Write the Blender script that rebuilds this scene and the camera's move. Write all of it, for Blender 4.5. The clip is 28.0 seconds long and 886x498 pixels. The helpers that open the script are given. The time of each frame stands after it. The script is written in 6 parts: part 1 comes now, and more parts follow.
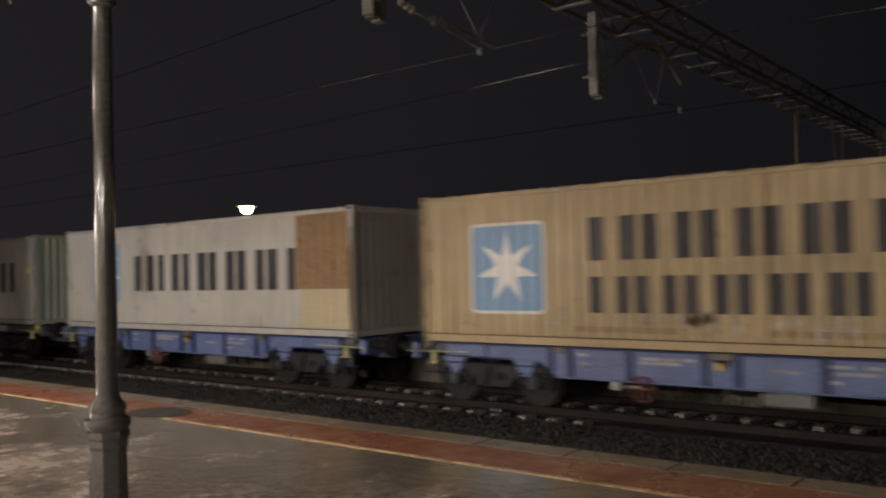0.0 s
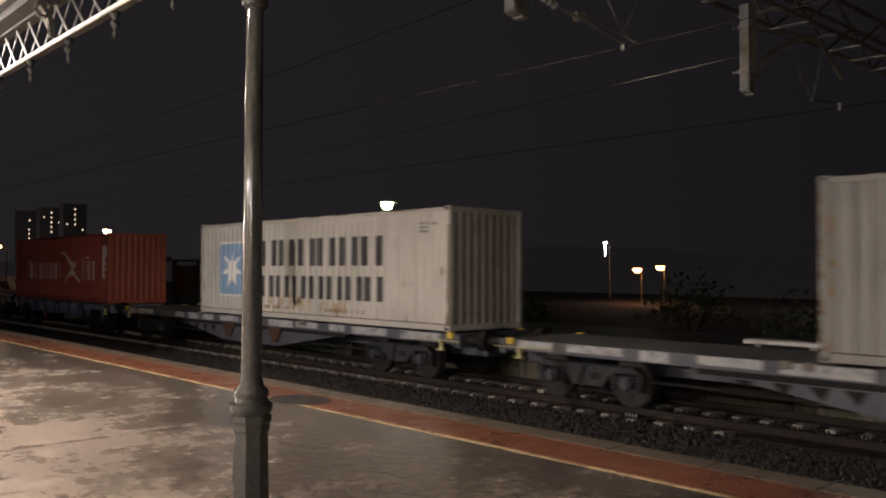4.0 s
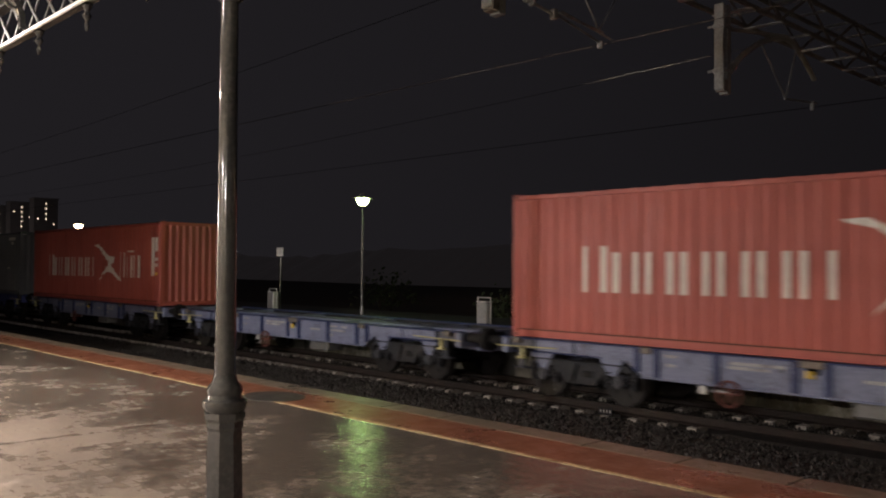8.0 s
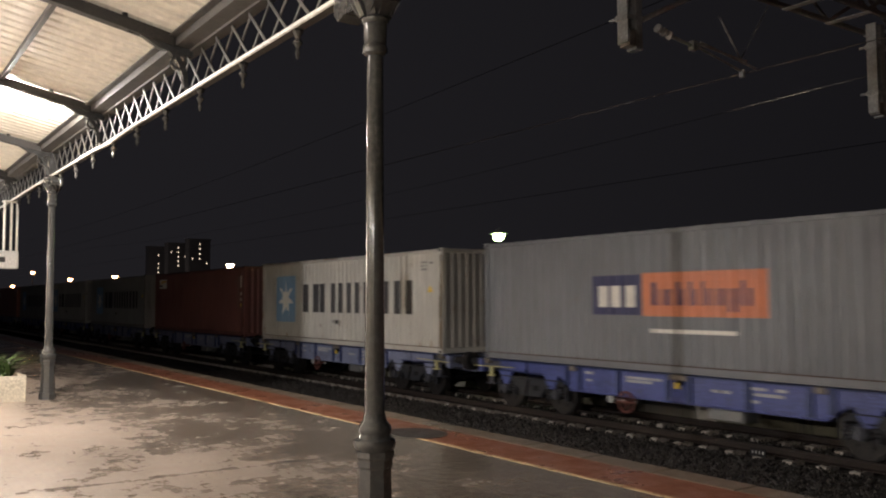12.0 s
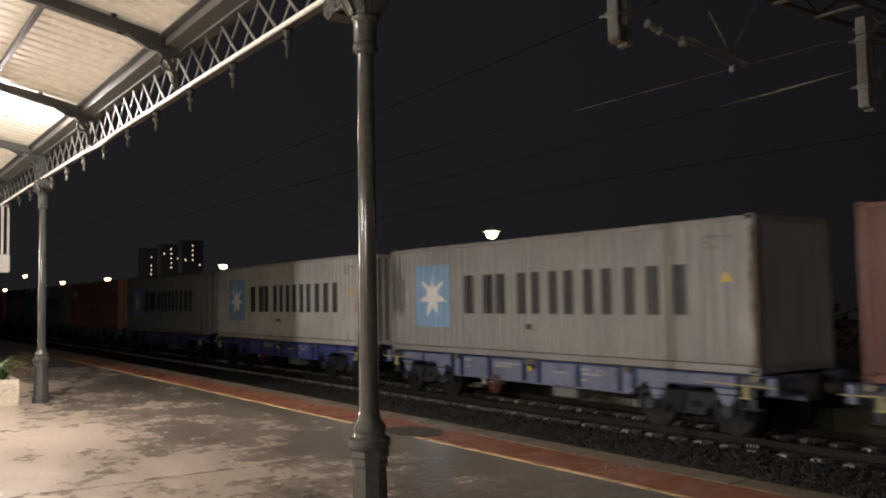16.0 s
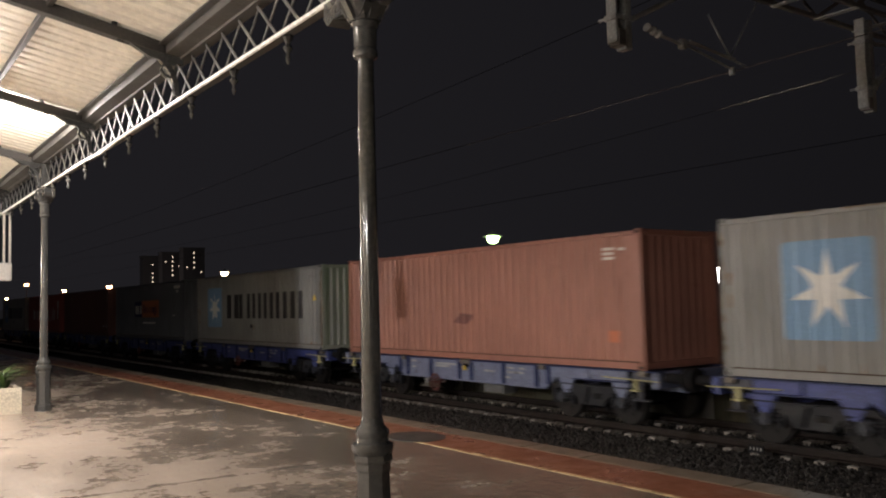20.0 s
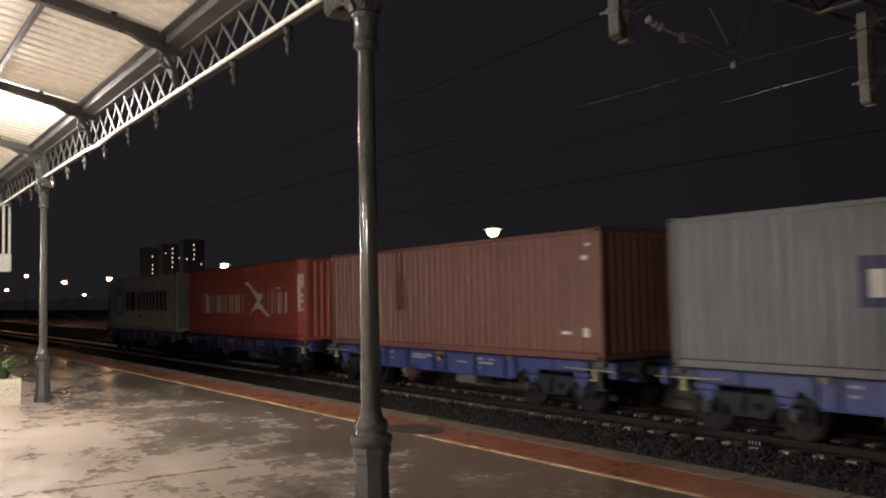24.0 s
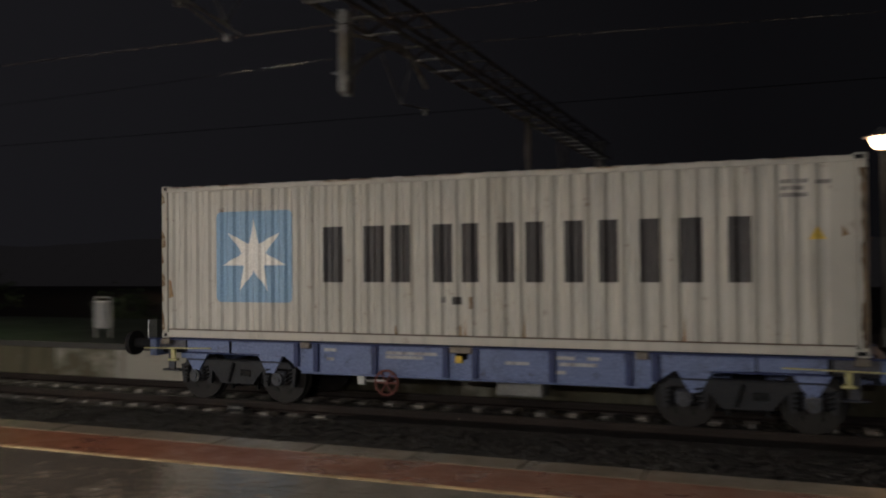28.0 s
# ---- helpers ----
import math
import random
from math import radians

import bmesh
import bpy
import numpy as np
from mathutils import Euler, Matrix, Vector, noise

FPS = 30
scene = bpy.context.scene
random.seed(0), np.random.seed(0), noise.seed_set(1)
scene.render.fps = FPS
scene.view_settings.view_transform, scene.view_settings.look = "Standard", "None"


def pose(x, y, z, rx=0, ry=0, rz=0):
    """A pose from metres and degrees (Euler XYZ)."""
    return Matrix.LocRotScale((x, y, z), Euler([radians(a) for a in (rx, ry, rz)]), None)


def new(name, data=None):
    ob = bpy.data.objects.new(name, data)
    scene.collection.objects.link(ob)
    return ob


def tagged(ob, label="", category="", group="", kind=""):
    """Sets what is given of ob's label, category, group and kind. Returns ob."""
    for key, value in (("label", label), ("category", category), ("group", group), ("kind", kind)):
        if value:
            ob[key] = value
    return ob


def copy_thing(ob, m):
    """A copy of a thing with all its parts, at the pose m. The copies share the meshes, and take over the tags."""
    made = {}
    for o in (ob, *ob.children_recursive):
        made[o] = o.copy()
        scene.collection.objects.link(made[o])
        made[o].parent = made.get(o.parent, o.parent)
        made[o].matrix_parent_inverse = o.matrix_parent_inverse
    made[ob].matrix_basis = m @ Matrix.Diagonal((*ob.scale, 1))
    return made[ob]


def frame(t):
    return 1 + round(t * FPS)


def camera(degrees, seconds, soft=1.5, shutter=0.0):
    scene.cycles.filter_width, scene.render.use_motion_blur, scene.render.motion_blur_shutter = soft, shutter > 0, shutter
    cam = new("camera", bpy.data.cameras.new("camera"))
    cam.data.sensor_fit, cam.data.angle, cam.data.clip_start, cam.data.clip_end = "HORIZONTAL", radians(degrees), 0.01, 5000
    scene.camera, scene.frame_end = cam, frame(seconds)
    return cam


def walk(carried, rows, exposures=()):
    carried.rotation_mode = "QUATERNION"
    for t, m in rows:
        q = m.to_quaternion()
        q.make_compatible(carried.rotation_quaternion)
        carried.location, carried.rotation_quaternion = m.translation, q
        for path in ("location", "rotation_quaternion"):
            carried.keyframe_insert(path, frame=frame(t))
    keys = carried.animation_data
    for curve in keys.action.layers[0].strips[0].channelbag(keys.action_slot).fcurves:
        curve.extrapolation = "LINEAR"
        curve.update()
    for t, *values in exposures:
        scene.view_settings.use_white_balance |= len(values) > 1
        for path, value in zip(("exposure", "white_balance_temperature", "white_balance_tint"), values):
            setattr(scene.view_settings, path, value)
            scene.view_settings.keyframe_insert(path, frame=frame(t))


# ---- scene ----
cam = camera(55.0, 28.0, soft=2.0, shutter=0.5)

# seconds, eye x y z, yaw (from +y to the left), pitch, roll
PATH = [
    (0.0, 0.000, 0.000, 1.697, 38.37, 1.51, -1.41),
    (0.5, -0.015, -0.004, 1.699, 42.66, 1.93, -1.06),
    (1.0, -0.026, 0.004, 1.704, 44.98, 2.31, -0.48),
    (1.5, -0.042, 0.018, 1.703, 46.38, 2.06, -0.20),
    (2.0, -0.038, 0.028, 1.706, 47.04, 1.72, -0.42),
    (2.5, -0.035, 0.036, 1.702, 47.15, 1.59, -0.22),
    (4.5, -0.032, 0.033, 1.700, 47.55, 1.44, 0.30),
    (5.0, -0.037, 0.031, 1.704, 47.11, 1.43, 0.29),
    (5.5, -0.036, 0.033, 1.703, 46.74, 1.40, 0.33),
    (6.0, -0.047, 0.033, 1.703, 46.41, 1.32, 0.32),
    (6.5, -0.041, 0.037, 1.700, 46.06, 1.20, 0.22),
    (7.0, -0.050, 0.044, 1.695, 45.80, 1.23, 0.28),
    (7.5, -0.045, 0.047, 1.699, 45.72, 1.23, 0.42),
    (8.0, -0.045, 0.044, 1.701, 45.91, 1.23, 0.42),
    (8.5, -0.045, 0.037, 1.699, 46.47, 1.24, 0.33),
    (9.0, -0.047, 0.011, 1.704, 47.64, 1.29, 0.26),
    (9.5, -0.050, -0.017, 1.714, 49.72, 1.71, 0.37),
    (10.0, -0.048, -0.028, 1.744, 52.38, 2.34, 0.47),
    (10.5, -0.036, -0.039, 1.755, 54.22, 3.56, 0.12),
    (11.0, -0.024, -0.040, 1.758, 54.67, 4.13, 0.27),
    (11.5, -0.024, -0.039, 1.751, 54.72, 3.82, 0.24),
    (12.0, -0.030, -0.039, 1.754, 54.97, 3.46, -0.20),
    (12.5, -0.024, -0.042, 1.756, 54.87, 3.63, -0.51),
    (14.5, -0.029, -0.030, 1.748, 54.73, 3.71, -0.87),
    (15.0, -0.030, -0.035, 1.753, 54.69, 3.60, -0.89),
    (15.5, -0.030, -0.034, 1.747, 54.65, 3.45, -0.90),
    (16.0, -0.031, -0.031, 1.751, 54.53, 3.34, -0.93),
    (16.5, -0.035, -0.029, 1.745, 54.44, 3.39, -1.05),
    (17.0, -0.028, -0.028, 1.755, 54.47, 3.36, -1.11),
    (17.5, -0.039, -0.023, 1.747, 54.57, 3.51, -1.20),
    (18.0, -0.036, -0.030, 1.751, 54.62, 3.70, -1.23),
    (18.5, -0.035, -0.034, 1.746, 54.60, 3.87, -1.28),
    (19.0, -0.032, -0.031, 1.743, 54.64, 3.82, -1.38),
    (19.5, -0.030, -0.032, 1.746, 54.61, 3.73, -1.43),
    (20.0, -0.026, -0.038, 1.742, 54.60, 3.71, -1.37),
    (20.5, -0.028, -0.032, 1.739, 54.66, 3.65, -1.16),
    (21.0, -0.029, -0.032, 1.741, 54.61, 3.63, -1.09),
    (21.5, -0.029, -0.033, 1.744, 54.54, 3.54, -1.19),
    (23.5, -0.038, -0.026, 1.740, 54.56, 3.18, -1.16),
    (24.0, -0.038, -0.027, 1.738, 54.61, 3.24, -1.12),
    (24.5, -0.037, -0.027, 1.739, 54.70, 3.24, -1.18),
    (25.0, -0.037, -0.024, 1.739, 54.67, 3.20, -1.14),
    (25.5, -0.034, -0.023, 1.737, 54.57, 3.16, -1.12),
    (26.0, -0.036, -0.026, 1.736, 54.24, 3.10, -0.97),
    (26.5, -0.033, -0.023, 1.732, 52.27, 2.88, -0.64),
    (27.0, -0.029, -0.011, 1.727, 45.98, 2.38, -0.53),
    (27.5, -0.030, -0.004, 1.723, 34.56, 1.61, -0.37),
    (28.0, -0.021, -0.008, 1.700, 21.27, 0.88, -0.50),
]
EXPOSURES = [(0.0, 0.15, 6600, 14), (2.0, 0.34, 6650, 16), (5.0, 0.13, 6740, 17), (6.5, 0.08, 6800, 18), (9.2, 0.17, 6520, 14), (10.0, 0.20, 6500, 13), (10.9, 0.0, 6500, 13), (26.8, 0.0, 6400, 13), (27.4, -0.05, 6350, 12), (28.0, -0.24, 6300, 10)]
walk(cam, [(t, pose(x, y, z, 90 + p, 0, w) @ pose(0, 0, 0, 0, 0, r)) for t, x, y, z, w, p, r in PATH], EXPOSURES)

# ---- light: a dark overcast night, lamps under the canopy and along the far platform ----
world = bpy.data.worlds.new("night_sky")
scene.world = world
world.use_nodes = True
sky = world.node_tree.nodes["Background"]
sky.inputs[0].default_value = (0.97, 0.92, 1.06, 1)
sky.inputs[1].default_value = 0.0085
# the town's glow: the overcast is brighter towards the town (-x) than across the fields
wn, wl = world.node_tree.nodes, world.node_tree.links
way, split, fall, glow = wn.new("ShaderNodeTexCoord"), wn.new("ShaderNodeSeparateXYZ"), wn.new("ShaderNodeMapRange"), wn.new("ShaderNodeMath")
wl.new(way.outputs["Generated"], split.inputs[0])
wl.new(split.outputs["X"], fall.inputs["Value"])
for socket, value in (("From Min", -0.97), ("From Max", -0.05), ("To Min", 1.5), ("To Max", 0.5)):
    fall.inputs[socket].default_value = value
glow.operation, glow.inputs[1].default_value = "MULTIPLY", 0.0085
wl.new(fall.outputs[0], glow.inputs[0])
wl.new(glow.outputs[0], sky.inputs[1])

CANOPY_AND_FILL_LAMPS = [  # x, y, z of the fitting's underside, watts
    (-13.6, 1.80, 4.66, 520.0),
    # these two are unseen and added; the last one fills paving and roof
    (-25.2, 1.80, 4.66, 60.0),
    (-7.8, -1.20, 5.16, 90.0),
]
WALL_AND_FILL_LAMPS = [  # unseen lanterns on the station wall behind the platform
    (1.2, -5.55, 3.2, 600.0),
    # added as fill, to even out the light along the train
    (-6.0, -5.55, 3.2, 600.0),
    (-21.5, -5.55, 3.2, 2500.0),
]
STREET_AND_FILL_LIGHTS = [  # x, y, z, watts: street lighting beyond the railway, then tower fills
    (-41.0, 59.0, 3.5, 120.0),
    (-24.5, 59.0, 3.5, 120.0),
    # three unseen fill lights, added to brighten the tower facades
    (-483.0, 142.0, 10.0, 900.0),
    (-534.0, 142.0, 10.0, 650.0),
    (-577.0, 142.0, 10.0, 650.0),
]
FAR_LAMPS = [  # x, y, z of the glass, watts, colour, strength of the glass
    (1.98, 18.5, 3.98, 14.0, (1.0, 0.62, 0.34), 20.0),
    (-23.1, 18.5, 3.98, 14.0, (0.60, 1.0, 0.34), 30.0),
    (-48.4, 18.5, 3.86, 14.0, (1.0, 0.70, 0.40), 30.0),
    (-74.7, 18.5, 3.84, 40.0, (1.0, 0.46, 0.20), 36.0),
    (-92.2, 18.5, 4.0, 40.0, (1.0, 0.46, 0.20), 36.0),
    (-113.5, 18.5, 5.3, 0.0, (1.0, 0.46, 0.20), 40.0),
    (-128.3, 18.5, 3.88, 0.0, (1.0, 0.46, 0.20), 40.0),
]


def point_lamp(x, y, z, watts, colour, radius):
    data = bpy.data.lights.new("lamp_light", "POINT")
    data.energy, data.color, data.shadow_soft_size = watts, colour, radius
    ob = new("lamp_light", data)
    ob.location = (x, y, z)
    return ob


for x, y, z, w in CANOPY_AND_FILL_LAMPS:
    point_lamp(x, y, z, w, (1.0, 0.92, 0.83), 0.09)
for x, y, z, w in STREET_AND_FILL_LIGHTS:
    point_lamp(x, y, z, w, (1.0, 0.85, 0.72), 0.15)
for x, y, z, w in ((-13.6, 1.80, 4.49, 300.0), (-7.8, -1.20, 4.99, 390.0)):  # fill discs added under two canopy lamps, brightening the paving only
    data = bpy.data.lights.new("lamp_light", "AREA")
    data.shape, data.size, data.energy, data.color = "DISK", 0.28, w, (1.0, 0.92, 0.83)
    new("lamp_light", data).location = (x, y, z)
for x, y, z, w in WALL_AND_FILL_LAMPS:
    point_lamp(x, y + 0.2, z, w, (0.985, 0.955, 0.94), 0.09 if x > 0 else 0.06)
for x, y, z, w, c, s in FAR_LAMPS:
    if w:
        point_lamp(x, y, z - 0.04, w, c, 0.012)


# ---- materials ----
def nodes_of(name):
    m = bpy.data.materials.new(name)
    m.use_nodes = True
    return m, m.node_tree.nodes, m.node_tree.links, m.node_tree.nodes["Principled BSDF"]


def coords(n, l, stretch=(1, 1, 1)):
    """Object coordinates, shifted by the object's random number."""
    tc, info = n.new("ShaderNodeTexCoord"), n.new("ShaderNodeObjectInfo")
    shift, add, mul = n.new("ShaderNodeMath"), n.new("ShaderNodeVectorMath"), n.new("ShaderNodeVectorMath")
    shift.operation, shift.inputs[1].default_value = "MULTIPLY", 37.0
    l.new(info.outputs["Random"], shift.inputs[0])
    add.operation, mul.operation = "ADD", "MULTIPLY"
    l.new(tc.outputs["Object"], add.inputs[0])
    l.new(shift.outputs[0], add.inputs[1])
    l.new(add.outputs[0], mul.inputs[0])
    mul.inputs[1].default_value = stretch
    return mul.outputs[0]


def noise_tex(n, l, vec, scale, detail=4.0, rough=0.6):
    t = n.new("ShaderNodeTexNoise")
    t.inputs["Scale"].default_value, t.inputs["Detail"].default_value, t.inputs["Roughness"].default_value = scale, detail, rough
    l.new(vec, t.inputs["Vector"])
    return t.outputs["Fac"]


def ramp(n, l, fac, a, b, ca=(0, 0, 0, 1), cb=(1, 1, 1, 1)):
    r = n.new("ShaderNodeValToRGB")
    r.color_ramp.elements[0].position, r.color_ramp.elements[1].position = a, b
    r.color_ramp.elements[0].color, r.color_ramp.elements[1].color = ca, cb
    l.new(fac, r.inputs[0])
    return r.outputs[0]


def blend(n, l, fac, a, b):
    m = n.new("ShaderNodeMix")
    m.data_type = "RGBA"
    for socket, value in ((m.inputs[0], fac), (m.inputs[6], a), (m.inputs[7], b)):
        if hasattr(value, "links"):
            l.new(value, socket)
        elif isinstance(value, tuple):
            socket.default_value = (*value[:3], 1)
        else:
            socket.default_value = value
    return m.outputs[2]


def surface(name, col, rough=0.6, metal=0.0, dark=0.65, scale=1.2, fine=30.0, bump=0.15, dirt=None, dirt_cut=(0.52, 0.7), stretch=(1, 1, 1), coat=0.0, spec=0.5):
    """A painted, cast or mineral surface: large mottling, fine grain, dirt of its own colour."""
    m, n, l, p = nodes_of(name)
    v = coords(n, l, stretch)
    big, small = noise_tex(n, l, v, scale), noise_tex(n, l, v, fine, 2.0)
    shade = tuple(c * dark for c in col)
    c = blend(n, l, ramp(n, l, big, 0.3, 0.7), shade, col)
    c = blend(n, l, ramp(n, l, small, 0.45, 0.62), c, tuple(min(1, x * 1.12) for x in col))
    if dirt:
        c = blend(n, l, ramp(n, l, noise_tex(n, l, v, scale * 2.3, 6.0, 0.7), *dirt_cut), c, dirt)
    l.new(c, p.inputs["Base Color"])
    r = ramp(n, l, big, 0.2, 0.8, (rough * 0.75,) * 3 + (1,), (min(1, rough * 1.2),) * 3 + (1,))
    l.new(r, p.inputs["Roughness"])
    p.inputs["Metallic"].default_value = metal
    p.inputs["Coat Weight"].default_value = coat
    p.inputs["Specular IOR Level"].default_value = spec
    if bump:
        b = n.new("ShaderNodeBump")
        b.inputs["Strength"].default_value, b.inputs["Distance"].default_value = bump, 0.02
        l.new(small, b.inputs["Height"])
        l.new(b.outputs[0], p.inputs["Normal"])
    return m


def glowing(name, col, strength, base=None):
    m, n, l, p = nodes_of(name)
    p.inputs["Base Color"].default_value = (*(base or col), 1)
    p.inputs["Emission Color"].default_value = (*col, 1)
    p.inputs["Emission Strength"].default_value = strength
    return m


def maths(n, l, kind, a, b=None, c=None):
    m = n.new("ShaderNodeMath")
    m.operation = kind
    for socket, value in zip(m.inputs, (a, b, c)):
        if hasattr(value, "links"):
            l.new(value, socket)
        elif value is not None:
            socket.default_value = value
    return m.outputs[0]


def along(n, l, v, way):
    d = n.new("ShaderNodeVectorMath")
    d.operation, d.inputs[1].default_value = "DOT_PRODUCT", way
    l.new(v, d.inputs[0])
    return d.outputs["Value"]


def tiles(n, l, v, size, joint):
    """Square tiles: a random grey for each, and 1 in the joints."""
    brick = n.new("ShaderNodeTexBrick")
    brick.offset, brick.squash = 0.0, 1.0
    for socket, value in (("Scale", 1.0), ("Brick Width", size), ("Row Height", size), ("Mortar Size", joint), ("Mortar Smooth", 0.3)):
        brick.inputs[socket].default_value = value
    brick.inputs["Color1"].default_value, brick.inputs["Color2"].default_value, brick.inputs["Mortar"].default_value = (0, 0, 0, 1), (1, 1, 1, 1), (0.5, 0.5, 0.5, 1)
    l.new(v, brick.inputs["Vector"])
    return brick.outputs["Color"], brick.outputs["Fac"]


def wet_paving(name, dry, wet, cut, tile, joint, lean=(0, 0, 0), lean_at=0.0, rough_wet=0.12, rough_dry=0.55, stripes=()):
    """Paving in small tiles, partly under a film of water that stands in the joints first.
    lean: how much wetter it gets for each metre; stripes: (normal, distance, half width) of straight marks, darker and
    smoother."""
    m, n, l, p = nodes_of(name)
    v = n.new("ShaderNodeTexCoord").outputs["Object"]
    big, mid, small = noise_tex(n, l, v, 0.45, 3.0, 0.5), noise_tex(n, l, v, 1.9, 7.0, 0.66), noise_tex(n, l, v, 13.0, 5.0, 0.7)
    each, gap = tiles(n, l, v, tile, joint)
    level = maths(n, l, "MULTIPLY_ADD", big, 1.5, maths(n, l, "MULTIPLY", mid, 2.0))
    level = maths(n, l, "MULTIPLY_ADD", small, 0.35, level)
    level = maths(n, l, "MULTIPLY_ADD", each, 0.28, level)
    level = maths(n, l, "MULTIPLY_ADD", gap, 0.04, level)
    level = maths(n, l, "ADD", maths(n, l, "SUBTRACT", along(n, l, v, lean), lean_at), level)
    for way, at, half in stripes:
        off = maths(n, l, "ABSOLUTE", maths(n, l, "MULTIPLY_ADD", mid, 0.3, maths(n, l, "SUBTRACT", along(n, l, v, way), at + 0.15)))
        near = ramp(n, l, off, 0.25 * half, half, (1, 1, 1, 1), (0, 0, 0, 1))
        level = maths(n, l, "MULTIPLY_ADD", near, 0.26, level)
    wetted = n.new("ShaderNodeMapRange")
    wetted.inputs["From Min"].default_value, wetted.inputs["From Max"].default_value = cut
    l.new(level, wetted.inputs["Value"])
    film = wetted.outputs[0]
    worn = blend(n, l, ramp(n, l, mid, 0.36, 0.66), tuple(0.66 * a for a in dry), dry)
    worn = blend(n, l, ramp(n, l, small, 0.46, 0.80), worn, tuple(0.60 * a for a in dry))
    soaked = blend(n, l, ramp(n, l, small, 0.36, 0.66), wet, tuple(1.7 * a for a in wet))
    c = blend(n, l, film, worn, soaked)
    c = blend(n, l, maths(n, l, "MULTIPLY", gap, 0.12), c, wet)
    p.inputs["Specular IOR Level"].default_value = 0.36
    l.new(c, p.inputs["Base Color"])
    l.new(ramp(n, l, film, 0.15, 0.9, (rough_dry,) * 3 + (1,), (rough_wet,) * 3 + (1,)), p.inputs["Roughness"])
    ripple = maths(n, l, "MULTIPLY_ADD", noise_tex(n, l, v, 7.0, 3.0, 0.55), 1.0, maths(n, l, "MULTIPLY", small, 0.5))
    b = n.new("ShaderNodeBump")
    b.inputs["Strength"].default_value, b.inputs["Distance"].default_value = 0.30, 0.020
    l.new(ripple, b.inputs["Height"])
    b2 = n.new("ShaderNodeBump")
    b2.invert = True
    b2.inputs["Strength"].default_value, b2.inputs["Distance"].default_value = 0.15, 0.003
    l.new(gap, b2.inputs["Height"])
    l.new(b.outputs[0], b2.inputs["Normal"])
    l.new(b2.outputs[0], p.inputs["Normal"])
    return m


def limewash(name, pale, stained):
    """Old whitewash, panel by panel cleaner or dirtier, dark moss running from the top."""
    m, n, l, p = nodes_of(name)
    v = coords(n, l)
    info = n.new("ShaderNodeObjectInfo")
    age = maths(n, l, "MULTIPLY_ADD", info.outputs["Random"], 0.45, maths(n, l, "MULTIPLY", noise_tex(n, l, v, 1.3, 6.0, 0.7), 0.75))
    c = blend(n, l, ramp(n, l, age, 0.48, 0.66), pale, stained)
    c = blend(n, l, ramp(n, l, noise_tex(n, l, coords(n, l, (2.5, 2.5, 0.4)), 1.5, 5.0, 0.7), 0.52, 0.72), c, tuple(0.4 * a for a in stained))
    l.new(c, p.inputs["Base Color"])
    p.inputs["Roughness"].default_value = 0.85
    return m


def container_paint(name, col, rust=(0.16, 0.06, 0.025), rust_cut=(0.60, 0.74)):
    """Weathered container paint: chalky mottling, dirt running down in streaks, spots of rust."""
    m, n, l, p = nodes_of(name)
    v, run = coords(n, l), coords(n, l, (3.2, 3.2, 0.32))
    big, streak, spot = noise_tex(n, l, v, 0.55), noise_tex(n, l, run, 1.6, 5.0, 0.7), noise_tex(n, l, v, 2.4, 8.0, 0.75)
    c = blend(n, l, ramp(n, l, big, 0.3, 0.7), tuple(x * 0.80 for x in col), col)
    c = blend(n, l, ramp(n, l, streak, 0.50, 0.78), c, tuple(x * 0.62 + 0.012 for x in col))
    c = blend(n, l, ramp(n, l, spot, *rust_cut), c, rust)
    l.new(c, p.inputs["Base Color"])
    l.new(ramp(n, l, streak, 0.3, 0.8, (0.38,) * 3 + (1,), (0.7,) * 3 + (1,)), p.inputs["Roughness"])
    b = n.new("ShaderNodeBump")
    b.inputs["Strength"].default_value, b.inputs["Distance"].default_value = 0.25, 0.01
    l.new(spot, b.inputs["Height"])
    l.new(b.outputs[0], p.inputs["Normal"])
    return m


